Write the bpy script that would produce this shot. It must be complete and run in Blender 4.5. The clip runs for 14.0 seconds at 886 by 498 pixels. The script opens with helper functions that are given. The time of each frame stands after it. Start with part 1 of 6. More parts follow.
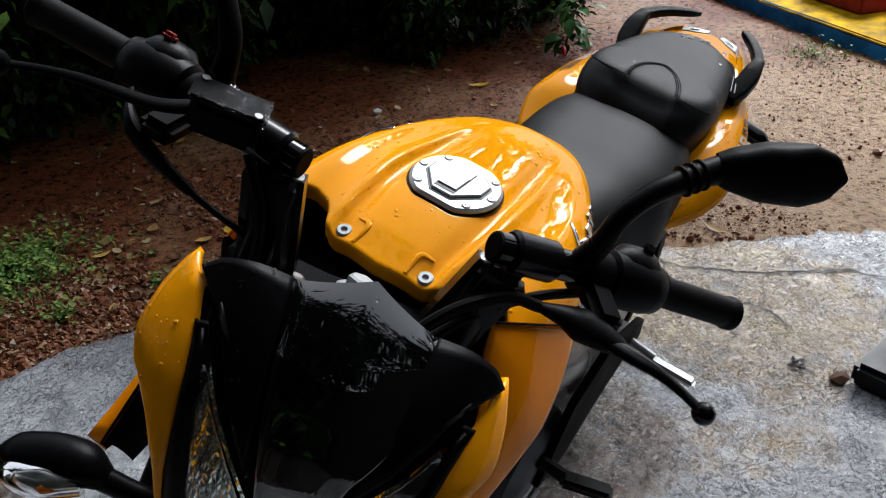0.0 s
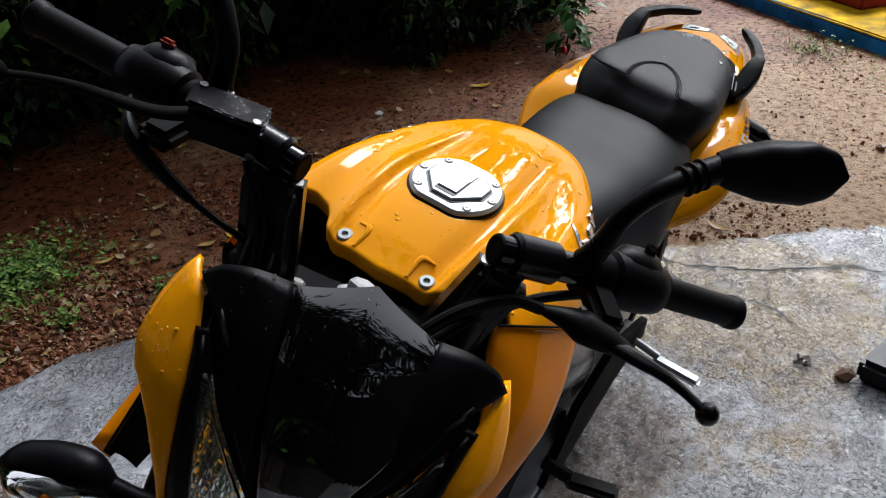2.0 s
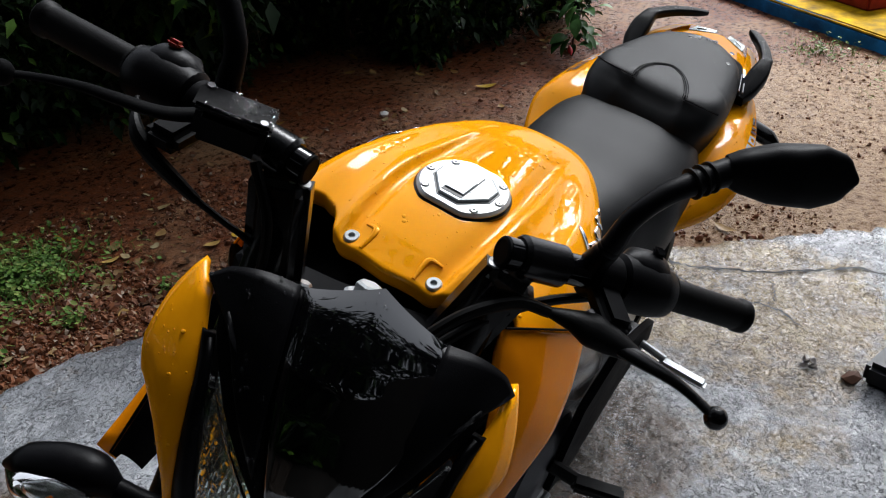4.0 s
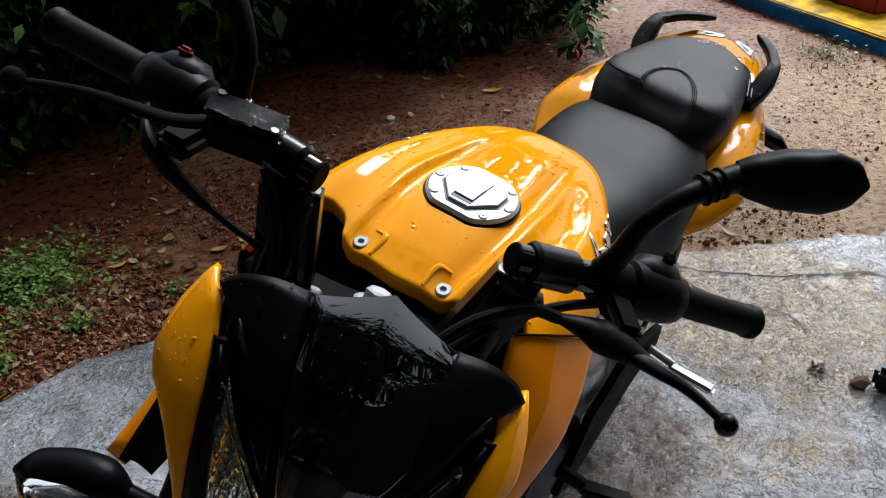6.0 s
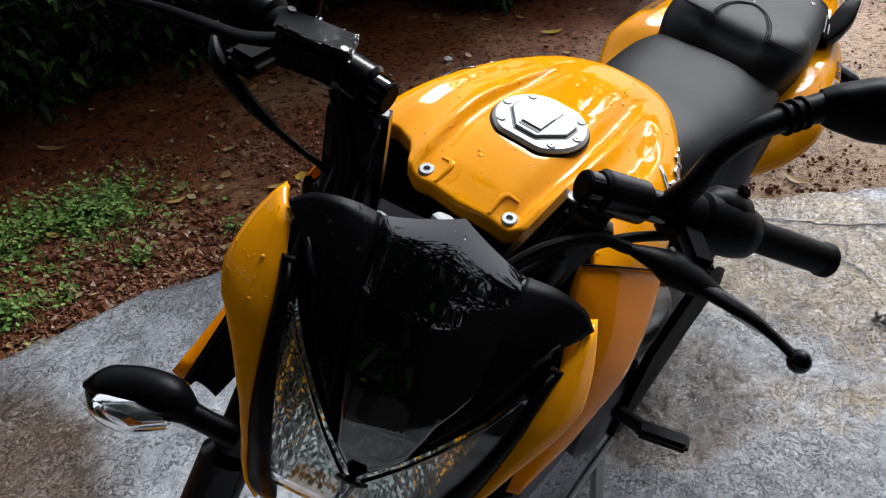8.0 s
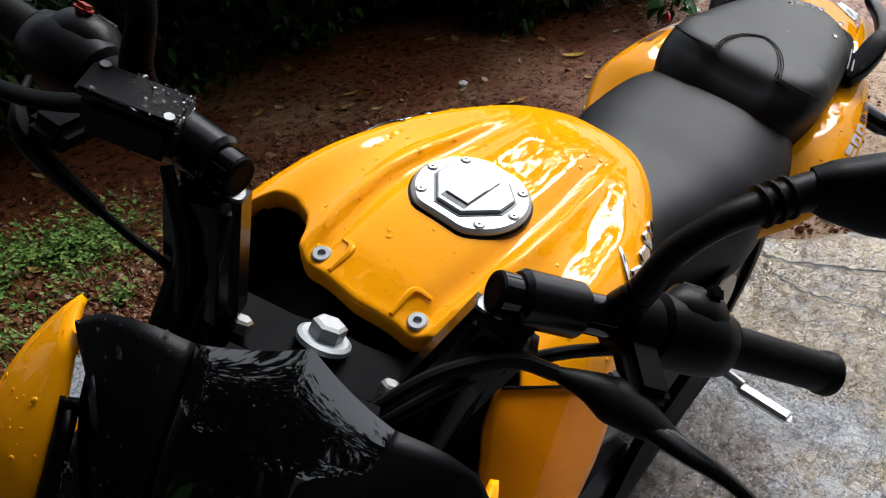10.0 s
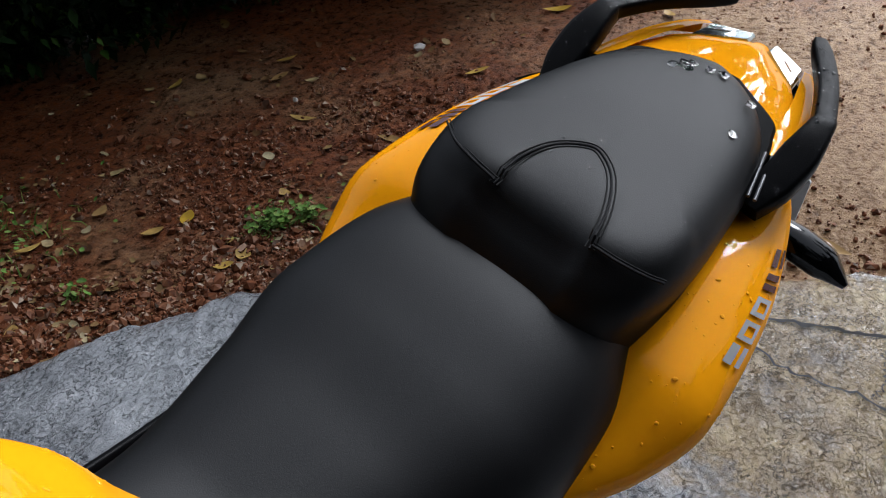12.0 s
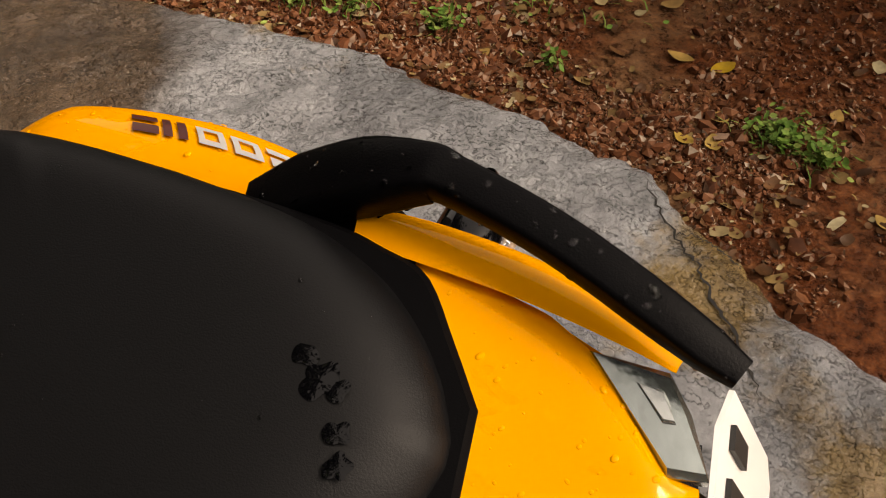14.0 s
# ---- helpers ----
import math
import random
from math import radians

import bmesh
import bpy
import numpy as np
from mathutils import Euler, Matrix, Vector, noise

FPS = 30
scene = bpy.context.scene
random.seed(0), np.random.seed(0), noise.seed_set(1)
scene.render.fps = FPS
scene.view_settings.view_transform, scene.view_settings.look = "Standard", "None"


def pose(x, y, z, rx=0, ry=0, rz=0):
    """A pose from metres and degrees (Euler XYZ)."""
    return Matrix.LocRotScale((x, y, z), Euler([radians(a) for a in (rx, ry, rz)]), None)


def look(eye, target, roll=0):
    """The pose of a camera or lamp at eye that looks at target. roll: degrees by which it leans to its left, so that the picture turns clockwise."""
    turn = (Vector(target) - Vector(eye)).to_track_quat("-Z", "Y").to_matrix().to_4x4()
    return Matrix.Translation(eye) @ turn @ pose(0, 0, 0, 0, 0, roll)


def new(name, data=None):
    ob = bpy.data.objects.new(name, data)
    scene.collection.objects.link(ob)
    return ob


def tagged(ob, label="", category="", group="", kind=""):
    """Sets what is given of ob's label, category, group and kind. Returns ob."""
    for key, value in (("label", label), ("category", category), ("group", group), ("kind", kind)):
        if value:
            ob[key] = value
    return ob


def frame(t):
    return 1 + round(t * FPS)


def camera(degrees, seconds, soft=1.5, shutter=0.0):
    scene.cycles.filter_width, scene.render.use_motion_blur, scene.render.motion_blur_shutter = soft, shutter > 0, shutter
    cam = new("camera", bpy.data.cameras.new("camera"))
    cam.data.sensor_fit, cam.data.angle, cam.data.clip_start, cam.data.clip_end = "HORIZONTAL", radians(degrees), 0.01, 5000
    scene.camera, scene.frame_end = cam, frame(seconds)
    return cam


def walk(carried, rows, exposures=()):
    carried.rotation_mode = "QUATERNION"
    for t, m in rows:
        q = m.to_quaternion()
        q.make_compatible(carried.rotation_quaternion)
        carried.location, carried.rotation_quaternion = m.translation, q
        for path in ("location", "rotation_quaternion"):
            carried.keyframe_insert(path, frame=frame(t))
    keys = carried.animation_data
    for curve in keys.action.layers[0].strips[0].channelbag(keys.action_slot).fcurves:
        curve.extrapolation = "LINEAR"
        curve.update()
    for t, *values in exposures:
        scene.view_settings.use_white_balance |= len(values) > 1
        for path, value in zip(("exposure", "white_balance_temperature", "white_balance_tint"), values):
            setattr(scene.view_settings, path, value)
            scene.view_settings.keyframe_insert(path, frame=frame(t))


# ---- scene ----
cam = camera(50.7, 14.0, soft=1.1)
PATH = [
    (0, look((1.034, 0.717, 1.477), (-0.432, -0.192, 0.466), -0.6)),
    (0.5, look((1.033, 0.716, 1.479), (-0.427, -0.206, 0.47), -1.0)),
    (1, look((1.032, 0.718, 1.479), (-0.436, -0.194, 0.472), -1.0)),
    (1.5, look((1.031, 0.718, 1.479), (-0.434, -0.199, 0.471), -1.2)),
    (2, look((1.03, 0.718, 1.478), (-0.433, -0.199, 0.468), -1.5)),
    (2.5, look((1.028, 0.715, 1.478), (-0.431, -0.208, 0.468), -1.4)),
    (3, look((1.028, 0.714, 1.478), (-0.43, -0.21, 0.468), -1.4)),
    (5.5, look((1.029, 0.711, 1.478), (-0.43, -0.219, 0.474), -1.7)),
    (6, look((1.029, 0.71, 1.48), (-0.426, -0.227, 0.478), -1.7)),
    (6.5, look((1.028, 0.71, 1.478), (-0.416, -0.229, 0.461), -1.9)),
    (7, look((1.028, 0.706, 1.473), (-0.387, -0.247, 0.429), -1.9)),
    (7.5, look((1.035, 0.703, 1.471), (-0.359, -0.264, 0.412), -1.5)),
    (7.7, look((1.037, 0.701, 1.466), (-0.328, -0.278, 0.38), -1.7)),
    (9.8, look((0.891, 0.668, 1.417), (-0.425, -0.388, 0.344), -4.3)),
    (10, look((0.813, 0.675, 1.412), (-0.494, -0.403, 0.349), -3.4)),
    (10.2, look((0.752, 0.672, 1.415), (-0.497, -0.443, 0.32), -4.2)),
    (10.5, look((0.659, 0.629, 1.412), (-0.617, -0.397, 0.264), -4.2)),
    (10.6, look((0.626, 0.611, 1.412), (-0.697, -0.372, 0.28), -3.0)),
    (10.8, look((0.567, 0.577, 1.41), (-0.793, -0.349, 0.273), -2.2)),
    (11, look((0.513, 0.562, 1.407), (-0.853, -0.307, 0.234), -2.7)),
    (11.3, look((0.405, 0.575, 1.396), (-0.946, -0.41, 0.298), -3.6)),
    (11.5, look((0.323, 0.596, 1.37), (-0.976, -0.384, 0.207), -2.9)),
    (11.6, look((0.274, 0.607, 1.36), (-0.951, -0.41, 0.15), -3.8)),
    (12, look((0.113, 0.597, 1.345), (-1.021, -0.521, 0.135), -5.6)),
    (12.5, look((-0.1, 0.536, 1.315), (-1.139, -0.598, 0.036), -5.3)),
    (12.8, look((-0.207, 0.525, 1.296), (-0.957, -0.688, -0.106), -9.0)),
    (13, look((-0.319, 0.541, 1.271), (-0.901, -0.782, -0.112), -7.9)),
    (13.2, look((-0.428, 0.56, 1.28), (-0.852, -0.849, -0.073), -7.4)),
    (13.4, look((-0.511, 0.537, 1.285), (-0.795, -0.862, -0.115), -5.9)),
    (13.5, look((-0.541, 0.521, 1.284), (-0.733, -0.872, -0.139), -5.5)),
    (13.7, look((-0.603, 0.478, 1.272), (-0.587, -0.896, -0.181), -3.4)),
    (14, look((-0.678, 0.419, 1.251), (-0.332, -0.869, -0.24), -3.3)),
]
walk(cam, PATH, [(0.0, 0.36, 6100, 10), (5.5, 0.44, 6100, 10), (6.5, 0.46, 6100, 10), (7.5, 0.52, 6050, 10), (10.0, 0.68, 6200, 10), (10.5, 0.54, 6200, 10), (11.0, 0.12, 6300, 10), (11.5, 0.02, 6200, 10), (12.0, 0.55, 5900, 10), (12.5, 1.0, 5700, 12), (13.0, 1.26, 6600, 14), (13.5, 1.25, 7100, 22), (14.0, 0.74, 8800, 18)])

# ---- world and light: a rainy overcast sky, brightest beyond the track, seen between the trees ----
world = bpy.data.worlds.new("sky")
scene.world = world
world.use_nodes = True
wn, wl = world.node_tree.nodes, world.node_tree.links
sky = wn.new("ShaderNodeTexSky")
sky.sky_type, sky.sun_disc = "NISHITA", False
sky.sun_elevation, sky.sun_rotation = radians(42), radians(-95)
sky.dust_density, sky.air_density = 4.0, 1.0
hue = wn.new("ShaderNodeHueSaturation")
hue.inputs["Saturation"].default_value = 0.22
wl.new(sky.outputs[0], hue.inputs["Color"])
cloud = wn.new("ShaderNodeMixRGB")
cloud.inputs[0].default_value = 0.6
cloud.inputs[2].default_value = (1.9, 1.95, 2.05, 1)
wl.new(hue.outputs[0], cloud.inputs[1])
wl.new(cloud.outputs[0], wn["Background"].inputs[0])
wn["Background"].inputs[1].default_value = 0.24
sun_data = bpy.data.lights.new("sun", "SUN")
sun_data.energy, sun_data.angle, sun_data.color = 5.0, radians(28), (1.0, 0.985, 0.96)
sun = new("sun", sun_data)
sun.matrix_world = look((-7.5, -0.65, 6.8), (0, 0, 0))


# ---- materials ----
def nodes_of(name):
    m = bpy.data.materials.new(name)
    m.use_nodes = True
    return m, m.node_tree.nodes, m.node_tree.links, m.node_tree.nodes["Principled BSDF"]


def noise_node(nt, ln, scale, detail=6.0, rough=0.6, coords=None):
    n = nt.new("ShaderNodeTexNoise")
    n.inputs["Scale"].default_value, n.inputs["Detail"].default_value, n.inputs["Roughness"].default_value = scale, detail, rough
    if coords is not None:
        ln.new(coords, n.inputs["Vector"])
    return n


def ramp(nt, ln, src, stops):
    r = nt.new("ShaderNodeValToRGB")
    while len(r.color_ramp.elements) < len(stops):
        r.color_ramp.elements.new(0.5)
    for e, (p, c) in zip(r.color_ramp.elements, stops):
        e.position, e.color = p, (*c, 1) if len(c) == 3 else c
    ln.new(src, r.inputs[0])
    return r


def bump(nt, ln, bsdf, heights, strength=0.3, distance=0.002, film=False):
    """Bump from (socket, weight) pairs."""
    total = None
    for sock, w in heights:
        mul = nt.new("ShaderNodeMath")
        mul.operation = "MULTIPLY"
        ln.new(sock, mul.inputs[0])
        mul.inputs[1].default_value = w
        if total is None:
            total = mul.outputs[0]
        else:
            add = nt.new("ShaderNodeMath")
            ln.new(total, add.inputs[0])
            ln.new(mul.outputs[0], add.inputs[1])
            total = add.outputs[0]
    b = nt.new("ShaderNodeBump")
    b.inputs["Strength"].default_value, b.inputs["Distance"].default_value = strength, distance
    ln.new(total, b.inputs["Height"])
    ln.new(b.outputs[0], bsdf.inputs["Normal"])
    if film:
        ln.new(b.outputs[0], bsdf.inputs["Coat Normal"])


def plain(name, col, rough=0.5, metal=0.0, coat=0.0, grain=400.0, gstr=0.1, vary=0.12, spec=0.5, patchy=0.22):
    """A surface with grain, a little colour variation and uneven gloss."""
    m, nt, ln, b = nodes_of(name)
    tc = nt.new("ShaderNodeTexCoord")
    n1 = noise_node(nt, ln, 9.0, 5, 0.6, tc.outputs["Object"])
    n2 = noise_node(nt, ln, grain, 3, 0.6, tc.outputs["Object"])
    lo = tuple(c * (1 - vary) for c in col)
    hi = tuple(min(1, c * (1 + vary)) for c in col)
    r = ramp(nt, ln, n1.outputs["Fac"], [(0.3, lo), (0.7, hi)])
    ln.new(r.outputs[0], b.inputs["Base Color"])
    rr = ramp(nt, ln, n1.outputs["Fac"], [(0.3, (rough * (1 - patchy),) * 3), (0.75, (min(1, rough * (1 + patchy)),) * 3)])
    ln.new(rr.outputs[0], b.inputs["Roughness"])
    b.inputs["Metallic"].default_value = metal
    b.inputs["Coat Weight"].default_value = coat
    b.inputs["Coat Roughness"].default_value = 0.04
    b.inputs["Specular IOR Level"].default_value = spec
    if gstr:
        bump(nt, ln, b, [(n2.outputs["Fac"], 1.0)], gstr, 0.001)
    return m


def paint(name, col):
    """Glossy wet paint: clear coat, fine flake, water film."""
    m, nt, ln, b = nodes_of(name)
    tc = nt.new("ShaderNodeTexCoord")
    n1 = noise_node(nt, ln, 6.0, 3, 0.5, tc.outputs["Object"])
    n2 = noise_node(nt, ln, 900.0, 2, 0.5, tc.outputs["Object"])
    r = ramp(nt, ln, n1.outputs["Fac"], [(0.3, tuple(c * 0.9 for c in col)), (0.7, tuple(min(1, c * 1.06) for c in col))])
    ln.new(r.outputs[0], b.inputs["Base Color"])
    b.inputs["Roughness"].default_value = 0.4
    b.inputs["Specular IOR Level"].default_value = 0.0
    b.inputs["Coat Weight"].default_value = 0.52
    b.inputs["Coat IOR"].default_value = 1.38
    b.inputs["Coat Roughness"].default_value = 0.03
    bump(nt, ln, b, [(n2.outputs["Fac"], 0.2)], 0.02, 0.001)
    return m


def glass(name, col=(1, 1, 1), rough=0.02):
    m, nt, ln, b = nodes_of(name)
    b.inputs["Base Color"].default_value = (*col, 1)
    b.inputs["Roughness"].default_value = rough
    b.inputs["Transmission Weight"].default_value = 1.0
    b.inputs["IOR"].default_value = 1.33 if name == "water" else 1.45
    return m


FLY = plain("wet_gloss_flyscreen_plastic", (0.0015, 0.0015, 0.002), 0.03, coat=1.0, gstr=0.0, spec=0.8)
YELLOW = paint("yellow_paint", (0.86, 0.325, 0.0006))
# the bike's yellow again, deepened towards orange for the shade on the shrouds
SHADED_YELLOW = paint("shaded_yellow_paint", (0.80, 0.24, 0.0005))
BEAD = paint("rain_on_yellow_paint", (0.86, 0.35, 0.004))
GLOSS = plain("gloss_black_plastic", (0.0015, 0.0015, 0.002), 0.04, coat=0.0, gstr=0.0, spec=0.33)
MATTE = plain("matte_black_plastic", (0.0025, 0.0025, 0.003), 0.36, grain=900, gstr=0.2, spec=0.055)
SATIN = plain("satin_black_metal", (0.003, 0.003, 0.0035), 0.24, grain=600, gstr=0.08, spec=0.2)
DULL = plain("dull_black_plastic", (0.0025, 0.0025, 0.003), 0.6, grain=900, gstr=0.2, spec=0.03)
RUBBER = plain("black_rubber", (0.004, 0.004, 0.004), 0.5, grain=500, gstr=0.2, vary=0.2, spec=0.06)
VINYL = plain("black_seat_vinyl", (0.0012, 0.0014, 0.0020), 0.52, grain=1100, gstr=0.2, vary=0.1, spec=0.22, patchy=0.03)
PIPING = plain("black_seat_piping", (0.006, 0.006, 0.007), 0.5, grain=1500, gstr=0.3, spec=0.1)
THREAD = plain("black_thread", (0.02, 0.02, 0.02), 0.8, gstr=0.0, spec=0.05)
ALU = plain("brushed_aluminium", (0.33, 0.35, 0.36), 0.45, 0.55, grain=700, gstr=0.1, vary=0.06)
STEEL = plain("dull_steel", (0.42, 0.42, 0.42), 0.35, 0.9, gstr=0.15)
CHROME = plain("chrome", (0.75, 0.75, 0.76), 0.12, 1.0, gstr=0.0, vary=0.03)
ENGINE = plain("grey_engine_casting", (0.10, 0.10, 0.105), 0.5, 0.6, grain=300, gstr=0.4)
RED = plain("red_plastic", (0.20, 0.012, 0.008), 0.45, spec=0.2)
ORANGE = plain("amber_plastic", (0.75, 0.18, 0.01), 0.2, coat=0.5)
DECAL_GREY = plain("silver_decal", (0.5, 0.5, 0.5), 0.3, 0.3, gstr=0.0)
DECAL_DARK = plain("dark_red_decal", (0.06, 0.008, 0.005), 0.3, gstr=0.0)
WHITE = plain("white_plate_paint", (0.8, 0.8, 0.8), 0.35, gstr=0.05, vary=0.03)
INK = plain("black_ink", (0.01, 0.01, 0.01), 0.5, gstr=0.0)
LENS = glass("clear_lens")
LAMP_GREY = plain("silvered_lamp_inside", (0.50, 0.53, 0.52), 0.22, 0.8, coat=0.6, grain=120, gstr=0.3, vary=0.5)
SMOKE = plain("clear_lamp_glass", (0.30, 0.34, 0.33), 0.14, 0.85, coat=0.8, grain=60, gstr=0.5, vary=0.6)
WATER = glass("water")


def reflector_material():
    """Bright metal pressed into small flat facets."""
    m, nt, ln, b = nodes_of("faceted_reflector")
    tc = nt.new("ShaderNodeTexCoord")
    v = nt.new("ShaderNodeTexVoronoi")
    v.distance = "CHEBYCHEV"
    v.inputs["Scale"].default_value = 260.0
    stretch = nt.new("ShaderNodeMapping")
    stretch.inputs["Scale"].default_value = (1.0, 1.0, 0.10)
    ln.new(tc.outputs["Object"], stretch.inputs["Vector"])
    ln.new(stretch.outputs[0], v.inputs["Vector"])
    b.inputs["Base Color"].default_value = (0.75, 0.86, 0.80, 1)
    b.inputs["Metallic"].default_value, b.inputs["Roughness"].default_value = 0.9, 0.12
    bump(nt, ln, b, [(v.outputs["Distance"], 1.0)], 0.8, 0.003)
    return m


REFLECT = reflector_material()


def blob(nt, ln, coords, centre, radius):
    """1 at centre, falling to 0 at radius."""
    d = nt.new("ShaderNodeVectorMath")
    d.operation = "DISTANCE"
    ln.new(coords, d.inputs[0])
    d.inputs[1].default_value = centre
    r = nt.new("ShaderNodeMapRange")
    ln.new(d.outputs["Value"], r.inputs["Value"])
    r.inputs["From Min"].default_value, r.inputs["From Max"].default_value = radius, 0.0
    return r.outputs[0]


def summed(nt, ln, terms):
    total = None
    for sock, w in terms:
        mul = nt.new("ShaderNodeMath")
        mul.operation = "MULTIPLY"
        ln.new(sock, mul.inputs[0])
        mul.inputs[1].default_value = w
        if total is None:
            total = mul.outputs[0]
        else:
            add = nt.new("ShaderNodeMath")
            ln.new(total, add.inputs[0])
            ln.new(mul.outputs[0], add.inputs[1])
            total = add.outputs[0]
    return total


def mixed(nt, ln, fac, c1, c2, mode="MIX"):
    mix = nt.new("ShaderNodeMixRGB")
    mix.blend_type = mode
    if isinstance(fac, float):
        mix.inputs[0].default_value = fac
    else:
        ln.new(fac, mix.inputs[0])
    ln.new(c1, mix.inputs[1])
    ln.new(c2, mix.inputs[2])
    return mix.outputs[0]


def concrete_material():
    """Rain-wet cement skin, broken into thin ragged scales, with ochre silt, a wet brown stain and the bike's
    reflection painted brown.
    """
    m, nt, ln, b = nodes_of("wet_worn_concrete")
    tc = nt.new("ShaderNodeTexCoord")
    o = tc.outputs["Object"]
    big = noise_node(nt, ln, 1.3, 5, 0.6, o)
    cloudy = noise_node(nt, ln, 7.0, 6, 0.65, o)
    mid = noise_node(nt, ln, 60.0, 8, 0.7, o)
    scale = noise_node(nt, ln, 11.0, 9, 0.64, o)
    patch = noise_node(nt, ln, 9.0, 5, 0.65, o)
    fine = noise_node(nt, ln, 230.0, 6, 0.75, o)
    stain = noise_node(nt, ln, 3.1, 8, 0.7, o)
    # the skin lies in thin terraces; flake shadows are painted along their broken edges
    steps = [(0.40, 0.0), (0.412, 0.28), (0.47, 0.32), (0.480, 0.58), (0.535, 0.62), (0.545, 0.86), (0.61, 0.9), (0.62, 1.0)]
    terrace = ramp(nt, ln, scale.outputs["Fac"], [(p, (v, v, v)) for p, v in steps])
    lips = [(0.402, 1.0), (0.407, 0.22), (0.416, 1.0), (0.474, 1.0), (0.479, 0.2), (0.486, 1.0), (0.540, 1.0), (0.544, 0.22), (0.551, 1.0)]
    edge = ramp(nt, ln, scale.outputs["Fac"], [(p, (v, v, v)) for p, v in lips])
    broken = ramp(nt, ln, patch.outputs["Fac"], [(0.47, (0.0, 0.0, 0.0)), (0.55, (1, 1, 1))])
    base = ramp(nt, ln, cloudy.outputs["Fac"], [(0.32, (0.20, 0.207, 0.218)), (0.5, (0.31, 0.322, 0.34)), (0.68, (0.43, 0.445, 0.465))])
    grit = ramp(nt, ln, mid.outputs["Fac"], [(0.34, (0.62, 0.62, 0.62)), (0.5, (1.0, 1.0, 1.0)), (0.68, (1.28, 1.28, 1.28))])
    ochre = ramp(nt, ln, cloudy.outputs["Fac"], [(0.32, (0.10, 0.060, 0.018)), (0.5, (0.26, 0.165, 0.05)), (0.68, (0.40, 0.28, 0.10))])
    total = summed(nt, ln, [(stain.outputs["Fac"], 1.0), (blob(nt, ln, o, (-1.22, 0.30, 0.04), 0.48), 0.85), (blob(nt, ln, o, (-0.86, -0.60, 0.04), 0.26), 0.40), (blob(nt, ln, o, (-1.12, -0.26, 0.04), 0.3), 0.35), (blob(nt, ln, o, (-0.55, 0.25, 0.04), 0.5), 0.16)])
    mask = ramp(nt, ln, total, [(0.60, (0, 0, 0)), (0.76, (0.95, 0.95, 0.95))])
    col = mixed(nt, ln, mask.outputs[0], base.outputs[0], ochre.outputs[0])
    # browns a wet stain, and paints the bike's reflection at (-0.50, 0.13)
    stain_and_mirror = summed(nt, ln, [(stain.outputs["Fac"], 0.6), (blob(nt, ln, o, (-0.50, 0.13, 0.04), 0.30), 1.2), (blob(nt, ln, o, (0.78, -1.0, 0.04), 0.72), 1.2)])
    brown_tint = ramp(nt, ln, stain_and_mirror, [(0.5, (1.0, 1.0, 1.0)), (0.74, (0.24, 0.15, 0.085))])
    rain = summed(nt, ln, [(stain.outputs["Fac"], 0.35), (blob(nt, ln, o, (-0.75, 0.55, 0.04), 1.25), 0.9)])
    wetted = ramp(nt, ln, rain, [(0.28, (1.0, 1.0, 1.0)), (0.6, (0.78, 0.77, 0.77))])
    col = mixed(nt, ln, 1.0, col, wetted.outputs[0], "MULTIPLY")
    col = mixed(nt, ln, 1.0, col, brown_tint.outputs[0], "MULTIPLY")
    col = mixed(nt, ln, 0.45, col, grit.outputs[0], "MULTIPLY")
    col = mixed(nt, ln, broken.outputs[0], col, mixed(nt, ln, 1.0, col, edge.outputs[0], "MULTIPLY"))
    soft = ramp(nt, ln, big.outputs["Fac"], [(0.36, (0.66, 0.66, 0.67)), (0.5, (0.98, 0.98, 0.98)), (0.65, (1.25, 1.25, 1.25))])
    col = mixed(nt, ln, 1.0, col, soft.outputs[0], "MULTIPLY")
    ln.new(col, b.inputs["Base Color"])
    wetness = summed(nt, ln, [(big.outputs["Fac"], 0.6), (mid.outputs["Fac"], 0.5)])
    wet = ramp(nt, ln, wetness, [(0.40, (0.12, 0.12, 0.12)), (0.70, (0.34, 0.34, 0.34))])
    ln.new(wet.outputs[0], b.inputs["Roughness"])
    b.inputs["Specular IOR Level"].default_value = 0.3
    b.inputs["Coat Weight"].default_value = 1.0
    b.inputs["Coat Roughness"].default_value = 0.09
    bump(nt, ln, b, [(terrace.outputs[0], 1.0), (edge.outputs[0], 0.5), (mid.outputs["Fac"], 0.55), (fine.outputs["Fac"], 0.06)], 1.0, 0.010, True)
    return m


